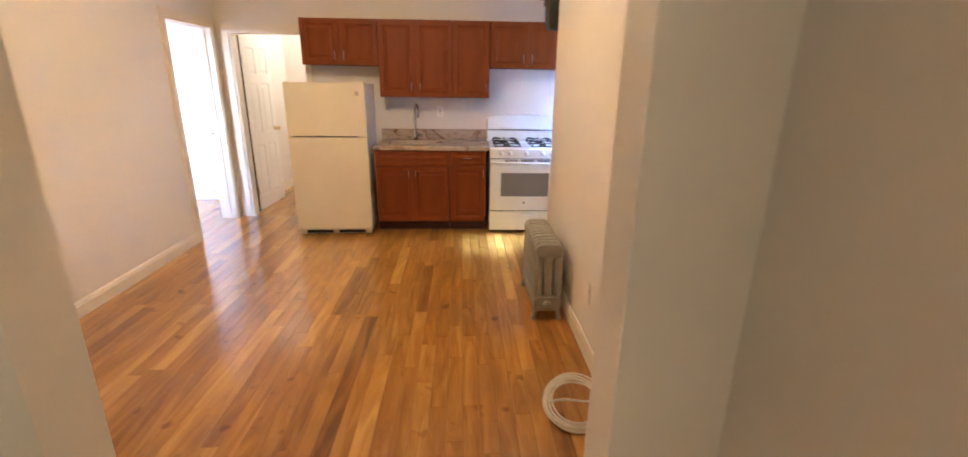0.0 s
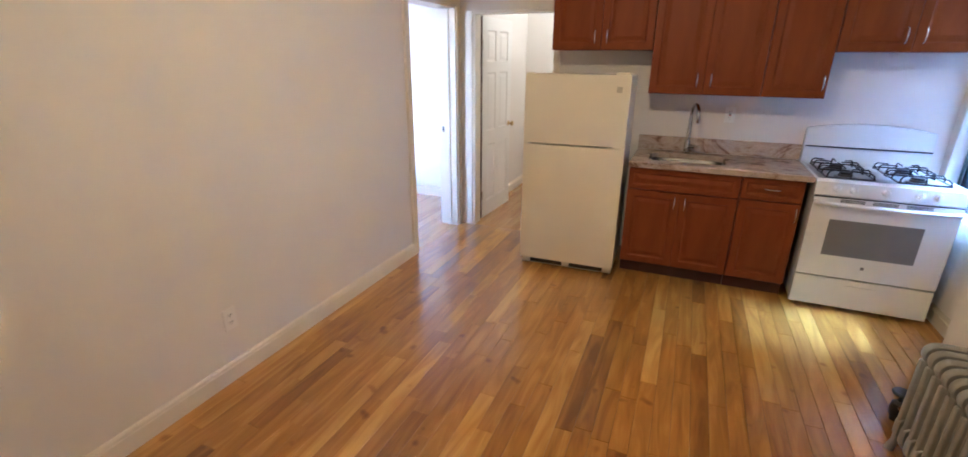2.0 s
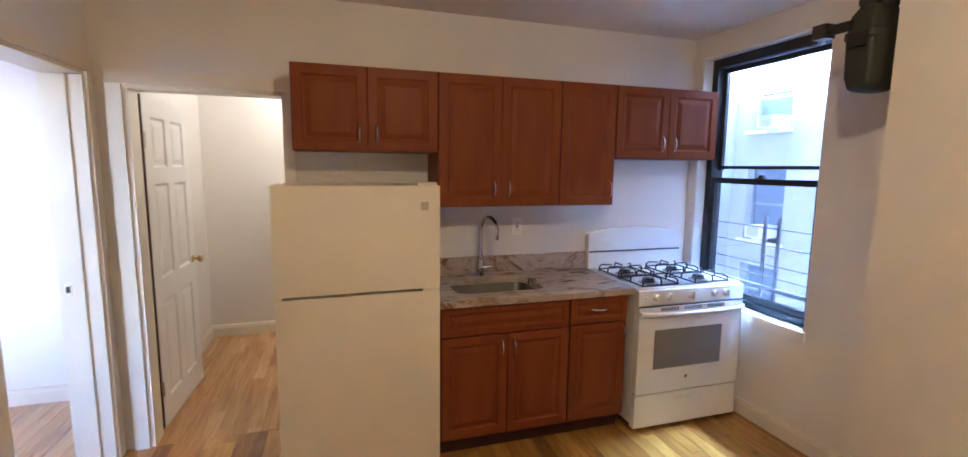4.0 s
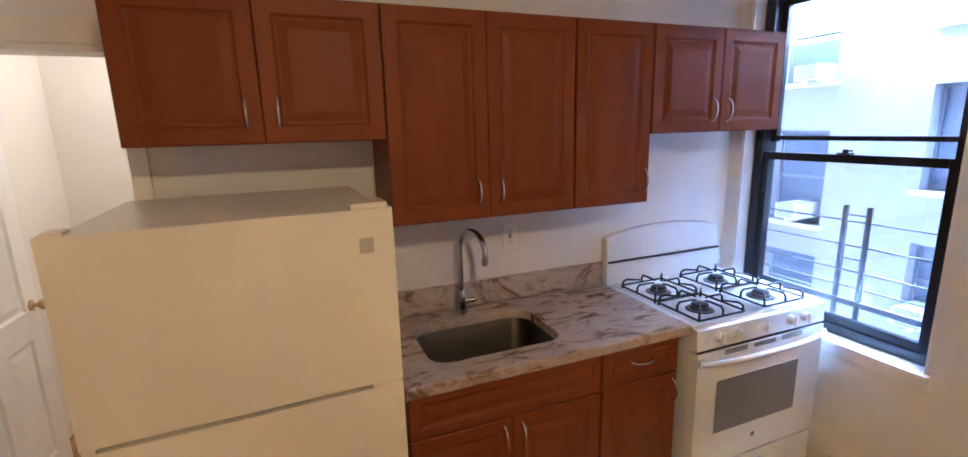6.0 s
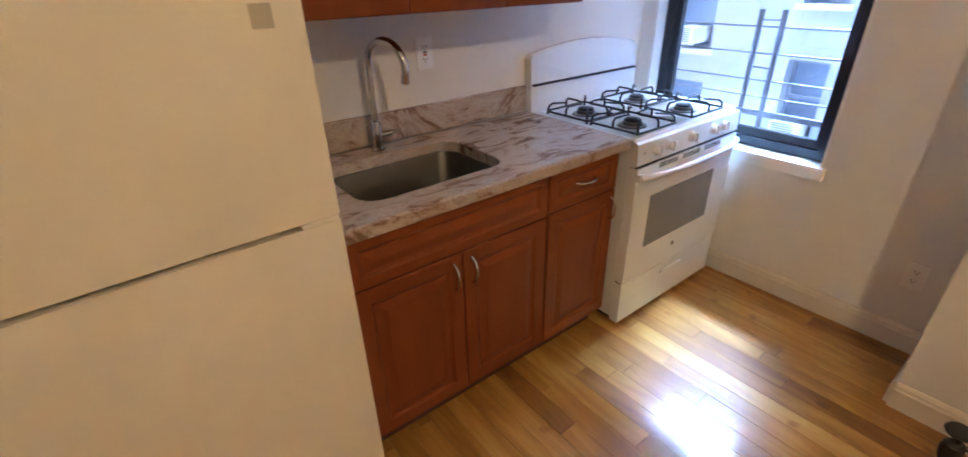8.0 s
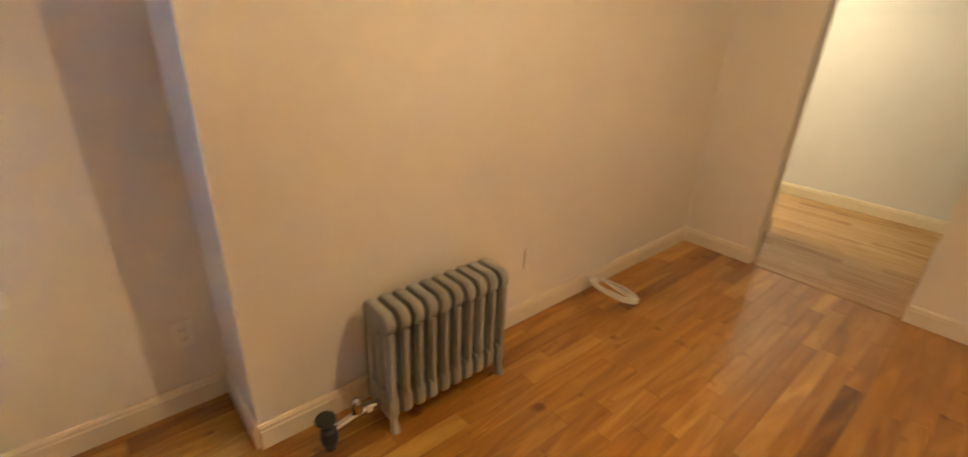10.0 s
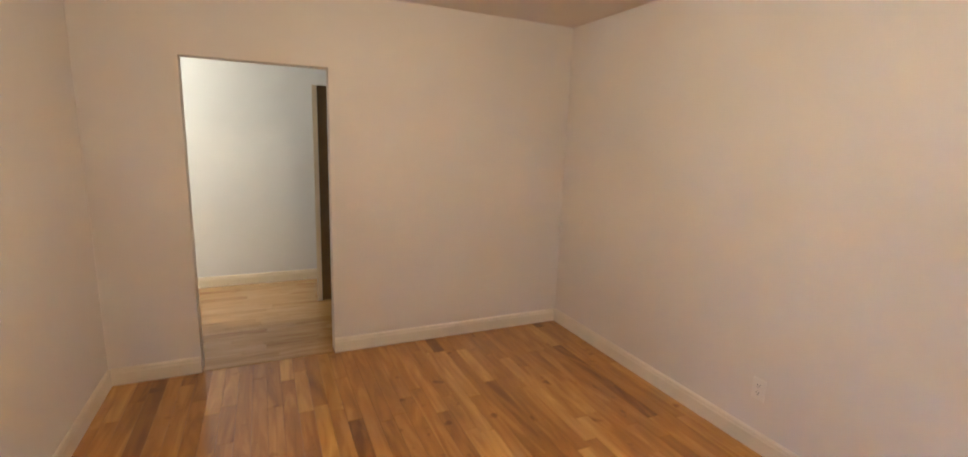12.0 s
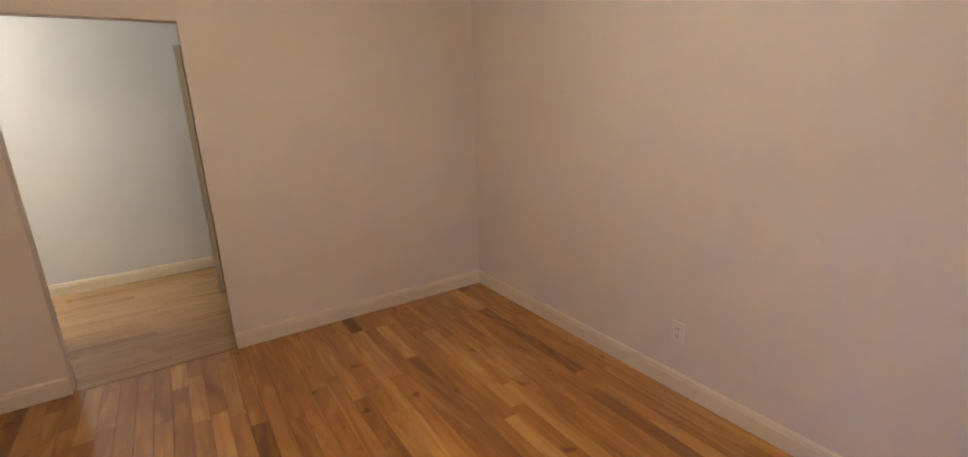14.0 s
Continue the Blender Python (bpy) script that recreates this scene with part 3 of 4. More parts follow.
def air_conditioner(y, z, w=0.20, h=0.13):
    ob = thing("air_conditioner", "white window air conditioner sticking out of the facade opposite", "air conditioner", (FXX - 0.1, y, z), "air conditioners on the facade")
    part("housing", boxes((-0.08, 0.18, -w / 2, w / 2, 0, h)), AC_WHITE, ob, bevel=0.01)
    bm = bmesh.new()
    for k in range(7):
        box(bm, -0.084, -0.079, -w / 2 + 0.02, w / 2 - 0.02, 0.015 + k * 0.015, 0.022 + k * 0.015)
    part("grille", bm, FACADE_FRAME, ob)
    part("bracket", boxes((-0.07, 0.10, -0.01, 0.01, -0.03, 0)), AC_WHITE, ob)


air_conditioner(7.2, 0.99, 0.17, 0.11)
air_conditioner(7.16, 1.98, 0.17, 0.11)
air_conditioner(6.36, 0.44, 0.17, 0.11)

# ---- the kitchen ----
def cabinet_door(parent, w, h, at, handle, y_front=-0.02):
    """A raised-panel door; handle: (x, z, 'v' or 'h') or None, in the door's own corner coordinates."""
    bm = bmesh.new()
    fr = min(0.058, h * 0.26)
    steps = ((0, y_front + 0.003), (0.003, y_front), (fr - 0.008, y_front), (fr, y_front + 0.007), (fr + 0.008, y_front + 0.0085), (fr + 0.034, y_front + 0.002), (fr + 0.04, y_front + 0.0015))
    rings_panel(bm, w, h, steps, 0)
    d = part("door" if h > 0.3 else "drawer_front", bm, CHERRY, parent)
    d.location = at
    if handle:
        hx, hz, way = handle
        b = bmesh.new()
        pts = []
        for k in range(13):
            u = k / 12 * 2 - 1
            q = 0.048 * u
            off = y_front - 0.004 - 0.024 * (1 - u * u) ** 0.6
            pts.append((hx + (q if way == "h" else 0), off if abs(u) < 1 else y_front + 0.002, hz + (q if way == "v" else 0)))
        tube(b, pts, [0.0065 if k in (0, 12) else 0.0045 for k in range(13)], 10)
        part("handle", b, NICKEL, d, "satin nickel arched pull", smooth=True)
    return d


def cabinet(name, label, x0, x1, z0, z1, y_front, doors, kick=False, back=NY - 0.002, group=""):
    """A carcass with doors (list of (x0, x1, z0, z1, handle))."""
    ob = thing(name, label, "kitchen cabinet", (x0, y_front + 0.02, z0), group)
    w, h, d = x1 - x0 - 0.002, z1 - z0, back - y_front - 0.02
    if kick and w > 0.6:
        part("body", boxes((0, 0.018, 0.02, d, 0.105, h), (w - 0.018, w, 0.02, d, 0.105, h), (0, w, 0.001, 0.0195, 0.105, h), (0.018, w - 0.018, d - 0.01, d, 0.105, h), (0.018, w - 0.018, 0.02, d - 0.01, 0.105, 0.123)), CHERRY, ob)
        part("toe_kick", boxes((0.0, w, 0.055, d - 0.01, 0.001, 0.104)), CHERRY_DARK, ob)
    elif kick:
        part("body", boxes((0, w, 0.001, d, 0.105, h)), CHERRY, ob)
        part("toe_kick", boxes((0.0, w, 0.055, d - 0.01, 0.001, 0.104)), CHERRY_DARK, ob)
    else:
        part("body", boxes((0, w, 0.001, d, 0, h)), CHERRY, ob, bevel=0.0015)
    for a, b, c, e, handle in doors:
        cabinet_door(ob, b - a, e - c, (a, 0, c), handle)
    return ob


def pair(w, h, hz):
    g = 0.002
    m = w / 2
    return [(g, m - g / 2, g, h - g, (m - g - 0.045, hz, "v")), (m + g / 2, w - g, g, h - g, (0.045, hz, "v"))]


UC = "upper kitchen cabinets"
UY = 6.443
cabinet("wall_cabinet", "short cherry-stained wall cabinet with two raised-panel doors over the refrigerator", 0.715, 1.475, 1.678, 2.118, UY, pair(0.76, 0.44, 0.095), group=UC)
cabinet("wall_cabinet", "tall cherry-stained wall cabinet with two raised-panel doors over the sink", 1.477, 2.228, 1.372, 2.118, UY, pair(0.749, 0.746, 0.10), group=UC)
cabinet("wall_cabinet", "narrow cherry-stained wall cabinet with one raised-panel door", 2.230, 2.608, 1.372, 2.118, UY, [(0.002, 0.374, 0.002, 0.744, (0.345, 0.10, "v"))], group=UC)
cabinet("wall_cabinet", "short cherry-stained wall cabinet with two raised-panel doors over the gas range", 2.610, 3.385, 1.668, 2.118, UY, pair(0.773, 0.45, 0.095), group=UC)
BC = "base kitchen cabinets"
BY = 6.172
cabinet("base_cabinet", "cherry-stained sink base cabinet with two raised-panel doors", 1.432, 2.188, 0, 0.864, BY, [
    (0.004, 0.752, 0.700, 0.858, None), (0.004, 0.376, 0.112, 0.694, (0.340, 0.50, "v")), (0.379, 0.752, 0.112, 0.694, (0.036, 0.50, "v"))], kick=True, group=BC)
cabinet("base_cabinet", "narrow cherry-stained base cabinet with a drawer over a door", 2.190, 2.572, 0, 0.864, BY, [
    (0.004, 0.376, 0.706, 0.858, (0.186, 0.082, "h")), (0.004, 0.376, 0.112, 0.700, (0.348, 0.51, "v"))], kick=True, group=BC)

# worktop with a rounded cut-out, and its splashback
CX0, CX1, CY0, CY1, CT0, CT1 = 1.425, 2.600, 6.148, 6.748, 0.866, 0.906
SX, SYY, SW, SD = 1.815, 6.445, 0.53, 0.36
hole = [(SX + x, SYY + y) for x, y in rounded(SW, SD, 0.075, 6)]


def to_rim(p):
    """Out from the cut-out's middle to the worktop's rim."""
    dx, dy = p[0] - SX, p[1] - SYY
    k = min(((CX1 if dx > 0 else CX0) - SX) / dx if abs(dx) > 1e-6 else 1e9, ((CY1 if dy > 0 else CY0) - SYY) / dy if abs(dy) > 1e-6 else 1e9)
    return (SX + dx * k, SYY + dy * k)


corners = [(CX1, CY1), (CX0, CY1), (CX0, CY0), (CX1, CY0)]
rim = [to_rim(p) for p in hole]
for c in corners:
    i = min(range(len(rim)), key=lambda k: (rim[k][0] - c[0]) ** 2 + (rim[k][1] - c[1]) ** 2)
    rim[i] = c
wt = bmesh.new()
ez = 0.006


def shrink(p, e):
    return (min(max(p[0], CX0 + e), CX1 - e), min(max(p[1], CY0 + e), CY1 - e))


loft(wt, [[(*p, CT0) for p in hole], [(*p, CT1 - 0.003) for p in hole], [(SX + (p[0] - SX) * 1.012, SYY + (p[1] - SYY) * 1.012, CT1) for p in hole],
          [(*shrink(p, ez), CT1) for p in rim], [(*p, CT1 - ez) for p in rim], [(*p, CT0) for p in rim], [(*p, CT0) for p in hole]], False, False)
bmesh.ops.remove_doubles(wt, verts=wt.verts, dist=0.0002)
worktop = tagged(part("worktop", wt, GRANITE), "brown and cream veined polished granite worktop with a sink cut-out", "worktop")
tagged(part("backsplash", boxes((CX0, CX1, 6.749, 6.768, 0.907, 1.018)), GRANITE, bevel=0.002), "low granite splashback along the wall behind the sink", "backsplash")

sink = thing("kitchen_sink", "undermount brushed steel sink in the granite worktop", "sink", (SX, SYY, 0.0))
sb = bmesh.new()
def sink_loop(w, d, r, z):
    return [(x, y, z) for x, y in rounded(w, d, r, 6)]


loft(sb, [sink_loop(SW + 0.03, SD + 0.03, 0.09, 0.8645), sink_loop(SW - 0.006, SD - 0.006, 0.073, 0.8645), sink_loop(SW - 0.012, SD - 0.012, 0.07, 0.86), sink_loop(SW - 0.035, SD - 0.035, 0.065, 0.70),
          sink_loop(SW - 0.06, SD - 0.06, 0.055, 0.682), sink_loop(SW - 0.10, SD - 0.10, 0.045, 0.678), sink_loop(0.09, 0.09, 0.04, 0.674)], False, True)
part("basin", sb, STEEL, sink, smooth=True)
dr = bmesh.new()
lathe(dr, ((0.042, 0.674), (0.042, 0.679), (0.034, 0.680), (0.030, 0.676), (0.0, 0.676)), Matrix(), 24)
part("drain", dr, CHROME, sink, smooth=True)

faucet = thing("kitchen_faucet", "tall chrome gooseneck kitchen faucet with a side lever", "faucet", (1.805, 6.685, CT1))
fb = bmesh.new()
lathe(fb, ((0.027, 0.0), (0.027, 0.006), (0.021, 0.010), (0.020, 0.10), (0.018, 0.108), (0.010, 0.112)), Matrix(), 24)
part("faucet_body", fb, CHROME, faucet, smooth=True)
fs = bmesh.new()
pts = [(0, 0, 0.10), (0, 0, 0.20), (0, 0, 0.29)]
for k in range(1, 17):
    a = radians(180 - 195 * k / 16)
    pts.append((0.025 * (1 + math.cos(a)), -0.085 - 0.085 * math.cos(a), 0.30 + 0.085 * math.sin(a)))
tube(fs, pts, 0.0125, 14)
part("spout", fs, CHROME, faucet, smooth=True)
tip = Vector(pts[-1])
dirn = (Vector(pts[-1]) - Vector(pts[-2])).normalized()
ft = bmesh.new()
tube(ft, [tip - dirn * 0.002, tip + dirn * 0.022], 0.0135, 14)
part("aerator", ft, CHROME, faucet, smooth=True)
fl = bmesh.new()
tube(fl, [(0.012, -0.004, 0.055), (0.055, -0.012, 0.058)], 0.014, 14)
tube(fl, [(0.050, -0.012, 0.058), (0.062, -0.014, 0.059), (0.088, -0.020, 0.066)], [0.011, 0.006, 0.0045], 10)
part("lever", fl, CHROME, faucet, smooth=True)

# refrigerator
fridge = thing("refrigerator", "off-white top-freezer refrigerator with two plain textured doors", "refrigerator", (0.653, 6.006, 0))
fridge.rotation_euler = (0, 0, radians(2.0))
FW = 0.745
part("body", boxes((0.008, FW - 0.008, 0.068, 0.71, 0.03, 1.498)), FRIDGE, fridge, bevel=0.006)
part("gasket", boxes((0.014, FW - 0.014, 0.060, 0.0675, 0.085, 1.486)), GASKET, fridge)
frz = part("freezer_door", boxes((0, FW, 0, 0.060, 1.016, 1.511)), FRIDGE, fridge, bevel=0.012)
frd = part("fridge_door", boxes((0, FW, 0, 0.060, 0.072, 1.003)), FRIDGE, fridge, bevel=0.012)
part("pull", boxes((FW - 0.085, FW - 0.004, -0.004, 0.05, 1.0055, 1.0155)), FRIDGE, frz)
part("pull", boxes((0.004, 0.03, -0.003, 0.05, 1.0055, 1.0155)), FRIDGE, frz)
part("badge", boxes((FW - 0.092, FW - 0.055, -0.0025, 0.001, 1.395, 1.435)), FRIDGE_GREY, frz, "small square grey badge")
part("hinge_cover", boxes((FW - 0.105, FW - 0.012, 0.008, 0.10, 1.512, 1.526)), FRIDGE, fridge, "raised white hinge cover", bevel=0.006)
part("hinge_cover", boxes((0.012, 0.05, 0.01, 0.06, 1.511, 1.519)), FRIDGE, fridge, bevel=0.003)
grille = part("base_grille", boxes((0.012, FW - 0.012, 0.048, 0.066, 0.012, 0.070)), FRIDGE, fridge, bevel=0.004)
for a, b in ((0.075, 0.34), (0.40, 0.665)):
    part("grille_slot", boxes((a, b, 0.0445, 0.049, 0.02, 0.05)), GASKET, grille)
for x in (0.05, FW - 0.08):
    for y in (0.08, 0.60):
        part("foot", boxes((x, x + 0.03, y, y + 0.03, 0.001, 0.031)), GASKET, fridge)

# gas range
RX, RY, RW = 2.606, 6.118, 0.768
stove = thing("gas_range", "white freestanding gas range with black iron grates", "gas range", (RX, RY, 0))
part("body", boxes((0.004, RW - 0.004, 0.04, 0.645, 0.05, 0.862)), ENAMEL, stove, bevel=0.004)
part("plinth", boxes((0.03, RW - 0.03, 0.07, 0.60, 0.012, 0.05)), GASKET, stove)
for x in (0.04, RW - 0.07):
    for y in (0.09, 0.56):
        part("foot", boxes((x, x + 0.03, y, y + 0.03, 0.001, 0.013)), GASKET, stove)
# cooktop: shallow dished top
ct = bmesh.new()
def rr_loop(x0, x1, y0, y1, r, z):
    cx, cy = (x0 + x1) / 2, (y0 + y1) / 2
    return [(cx + x, cy + y, z) for x, y in rounded(x1 - x0, y1 - y0, r, 4)]


loft(ct, [rr_loop(0, RW, 0.015, 0.60, 0.012, 0.864), rr_loop(0, RW, 0.015, 0.60, 0.012, 0.892), rr_loop(0.006, RW - 0.006, 0.021, 0.594, 0.012, 0.902),
          rr_loop(0.03, RW - 0.03, 0.05, 0.575, 0.02, 0.902), rr_loop(0.045, RW - 0.045, 0.065, 0.56, 0.02, 0.893), rr_loop(0.2, RW - 0.2, 0.2, 0.4, 0.02, 0.893)])
part("cooktop", ct, ENAMEL, stove, smooth=True)
# back guard with an arched top and a raised lip
bg = bmesh.new()
outl = [(0.0, 0.895), (RW, 0.895), (RW, 1.135)]
for k in range(0, 13):
    u = k / 12
    outl.append((RW - 0.01 - (RW - 0.02) * u, 1.150 + 0.040 * math.sin(math.pi * u) ** 0.8))
outl.append((0.0, 1.135))
front0 = [(x, 0.605 if z < 1.03 else 0.598 + 0.02 * max(0, z - 1.03) / 0.16, z) for x, z in outl]
loft(bg, [[(x, 0.652, z) for x, z in outl], [(x, 0.625, z) for x, z in outl], [(0.004 + x * (RW - 0.008) / RW, y, z - (0.006 if z > 1.1 else 0)) for x, y, z in front0]])
back_guard = part("back_guard", bg, ENAMEL, stove, bevel=0.003)
part("vent_slot", boxes((0.01, RW - 0.01, 0.594, 0.612, 1.016, 1.024)), GASKET, back_guard, "dark slot across the back guard")
# control panel
cp = bmesh.new()
prof = ((0.040, 0.792), (0.006, 0.792), (-0.004, 0.80), (0.002, 0.885), (0.012, 0.8915), (0.040, 0.8915))
loft(cp, [[(0.0, y, z) for y, z in prof], [(RW, y, z) for y, z in prof]])
part("control_panel", cp, ENAMEL, stove, bevel=0.0015)
for x in (0.118, 0.205, 0.372, 0.54, 0.628):
    kb = bmesh.new()
    lathe(kb, ((0.024, 0), (0.024, 0.004), (0.019, 0.007), (0.017, 0.022), (0.013, 0.025)), pose(x, -0.001, 0.846, 90), 20)
    k = part("knob", kb, ENAMEL, stove, "white oven knob", smooth=True)
    part("grip", boxes((x - 0.005, x + 0.005, -0.034, -0.02, 0.826, 0.866)), ENAMEL, k, bevel=0.002)
ib = bmesh.new()
lathe(ib, ((0.008, 0), (0.008, 0.003), (0.005, 0.006)), pose(0.048, -0.001, 0.846, 90), 14)
part("indicator", ib, ENAMEL, stove, smooth=True)
# oven door
od = part("oven_door", boxes((0.004, RW - 0.004, -0.008, 0.038, 0.248, 0.786)), ENAMEL, stove, bevel=0.006)
part("oven_window", boxes((0.118, 0.612, -0.0105, -0.007, 0.400, 0.645)), OVEN_GLASS, od, "grey dotted oven window", bevel=0.002)
hb = bmesh.new()
pts = []
for k in range(17):
    u = k / 16 * 2 - 1
    pts.append((RW / 2 + u * 0.372, -0.020 - 0.038 * (1 - abs(u) ** 3), 0.752))
tube(hb, pts, 0.0125, 12)
box(hb, 0.004, 0.035, -0.024, -0.004, 0.738, 0.767)
box(hb, RW - 0.035, RW - 0.004, -0.024, -0.004, 0.738, 0.767)
part("handle", hb, ENAMEL, od, smooth=True)
for g in range(3):
    vb = bmesh.new()
    for r in range(3):
        box(vb, 0.15 + g * 0.17, 0.28 + g * 0.17, -0.0095, -0.0075, 0.762 + r * 0.0075, 0.766 + r * 0.0075)
    part("vent", vb, GASKET, od)
part("mark", boxes((0.352, 0.372, -0.0092, -0.0075, 0.322, 0.342)), OVEN_GLASS, od)
part("panel_gap", boxes((0.008, RW - 0.008, 0.000, 0.036, 0.7865, 0.7915)), GASKET, stove)
part("door_gap", boxes((0.01, RW - 0.01, 0.012, 0.036, 0.238, 0.2475)), GASKET, stove)
sd = part("storage_drawer", boxes((0.004, RW - 0.004, -0.004, 0.038, 0.032, 0.237)), ENAMEL, stove, bevel=0.006)
part("drawer_lip", boxes((0.30, 0.47, -0.010, -0.003, 0.186, 0.196)), ENAMEL, sd, bevel=0.003)
# burners and grates
for bx, by in ((0.185, 0.17), (0.185, 0.43), (0.565, 0.17), (0.565, 0.43)):
    bb = bmesh.new()
    lathe(bb, ((0.062, 0.8935), (0.058, 0.898), (0.042, 0.899), (0.040, 0.912), (0.034, 0.914)), Matrix.Translation((bx, by, 0)), 24)
    bu = part("burner", bb, STEEL, stove, smooth=True)
    cb = bmesh.new()
    lathe(cb, ((0.036, 0.9145), (0.036, 0.921), (0.030, 0.925)), Matrix.Translation((bx, by, 0)), 24)
    part("burner_cap", cb, IRON, bu, smooth=True)
for gx in (0.185, 0.565):
    gb = bmesh.new()
    for by in (0.17, 0.43):
        hw, hd = 0.132, 0.124
        tube(gb, [(gx + x, by + y, 0.9075) for x, y in rounded(hw * 2, hd * 2, 0.015, 3)], 0.005, 8, closed=True)
        for dx, dy in ((1, 0), (-1, 0), (0, 1), (0, -1)):
            ex, ey = dx * hw, dy * hd
            tube(gb, [(gx + ex, by + ey, 0.9075), (gx + ex * 0.99, by + ey * 0.99, 0.934), (gx + ex * 0.90, by + ey * 0.90, 0.946), (gx + ex * 0.42, by + ey * 0.42, 0.946), (gx + ex * 0.22, by + ey * 0.22, 0.943)],
                 [0.005, 0.005, 0.005, 0.0048, 0.0036], 8)
        for dx in (-1, 1):
            for dy in (-1, 1):
                cx, cy = gx + dx * (hw - 0.006), by + dy * (hd - 0.006)
                tube(gb, [(cx, cy, 0.908), (cx, cy, 0.8945)], 0.006, 8)
                tube(gb, [(cx, cy, 0.9075), (cx - dx * 0.003, cy - dy * 0.003, 0.930), (gx + dx * hw * 0.84, by + dy * hd * 0.84, 0.942), (gx + dx * hw * 0.48, by + dy * hd * 0.48, 0.946)], [0.005, 0.005, 0.0048, 0.0036], 8)
    part("grate", gb, IRON, stove, "black cast iron grate over two burners", smooth=True)
gp = bmesh.new()
tube(gp, [(RW - 0.03, 0.62, 0.3), (RW + 0.03, 0.64, 0.3)], 0.012, 10)
part("gas_inlet", gp, METER_BLACK, stove, smooth=True)

# ---- wall fittings ----
def outlet(label, at, turn, group="wall outlets", cover="duplex"):
    """A wall plate in the xz plane facing -y before the turn."""
    ob = thing("wall_outlet", label, "electrical outlet", at, group)
    ob.rotation_euler = (0, 0, radians(turn))
    shade = {"gfci": WHITE_PLATE, "painted": PAINT}.get(cover, OUTLET)
    part("plate", boxes((-0.036, 0.036, -0.007, -0.001, -0.058, 0.058)), shade, ob, bevel=0.003)
    if cover == "gfci":
        part("receptacle", boxes((-0.017, 0.017, -0.0085, -0.005, -0.034, 0.034)), shade, ob, bevel=0.001)
        part("test_button", boxes((-0.008, 0.008, -0.0095, -0.008, -0.008, -0.001)), RED, ob)
        part("reset_button", boxes((-0.008, 0.008, -0.0095, -0.008, 0.001, 0.008)), SLOT, ob)
        zs = (-0.022, 0.022)
    else:
        for z in (-0.02, 0.02):
            part("receptacle", boxes((-0.016, 0.016, -0.0085, -0.005, z - 0.014, z + 0.014)), shade, ob, bevel=0.003)
        zs = (-0.02, 0.02) if cover == "duplex" else ()
    for z in zs:
        part("slots", boxes((-0.008, -0.0055, -0.0098, -0.008, z - 0.002, z + 0.007), (0.0055, 0.008, -0.0098, -0.008, z - 0.002, z + 0.007), (-0.002, 0.002, -0.0098, -0.008, z - 0.010, z - 0.006)), SLOT, ob)
    return ob


outlet("white test-and-reset outlet on the wall over the worktop", (2.082, NY, 1.21), 0, cover="gfci")
outlet("pale ivory duplex outlet low on the long plain wall", (WX, 4.00, 0.345), 90)
outlet("wall-coloured painted-over outlet low on the wall beside the hall opening", (0.455, SY, 0.42), 180, cover="painted")
outlet("wall-coloured painted-over outlet low on the wall beside the radiator", (EX, 3.80, 0.385), -90, cover="painted")
outlet("cream duplex outlet low on the wall under the gas meter", (NX, 5.31, 0.345), -90)

# ceiling light, never switched off
def ceiling_light(label, at, mat, r=0.04, drop=0.010):
    ob = thing("ceiling_light", label, "ceiling light", (at[0], at[1], CZ))
    b = bmesh.new()
    lathe(b, ((0.045, -0.0005), (0.045, -0.003), (0.042, -0.004), (0.02, -0.0045)), Matrix(), 24)
    part("canopy", b, PLASTIC, ob, smooth=True)
    g = bmesh.new()
    h = drop
    lathe(g, [(r * math.sin(radians(a)), -h + (h - 0.001) * math.cos(radians(a)) - 0.0005) for a in range(12, 181, 14)], Matrix(), 24)
    part("lens", g, mat, ob, "lit white glass lens", smooth=True)
    return ob


ceiling_light("small flush ceiling light with a lit glass lens, living room", LAMP, FROST, 0.05, 0.022)
ceiling_light("small flush ceiling light with a lit glass lens, hall", HALL_LAMP, FROST_HALL, 0.04)
ceiling_light("small flush ceiling light with a lit glass lens, back room", ROOM_LAMP, FROST_ROOM)

smoke = thing("smoke_detector", "round white smoke detector on the ceiling", "smoke detector", (1.645, 2.77, CZ))
b = bmesh.new()
lathe(b, ((0.068, -0.001), (0.068, -0.014), (0.062, -0.020), (0.062, -0.048), (0.052, -0.056), (0.015, -0.058)), Matrix(), 32)
part("detector_body", b, PLASTIC, smoke, smooth=True)
b = bmesh.new()
lathe(b, ((0.0605, -0.021), (0.0605, -0.027)), Matrix(), 32)
part("vent_ring", b, SLOT, smoke)

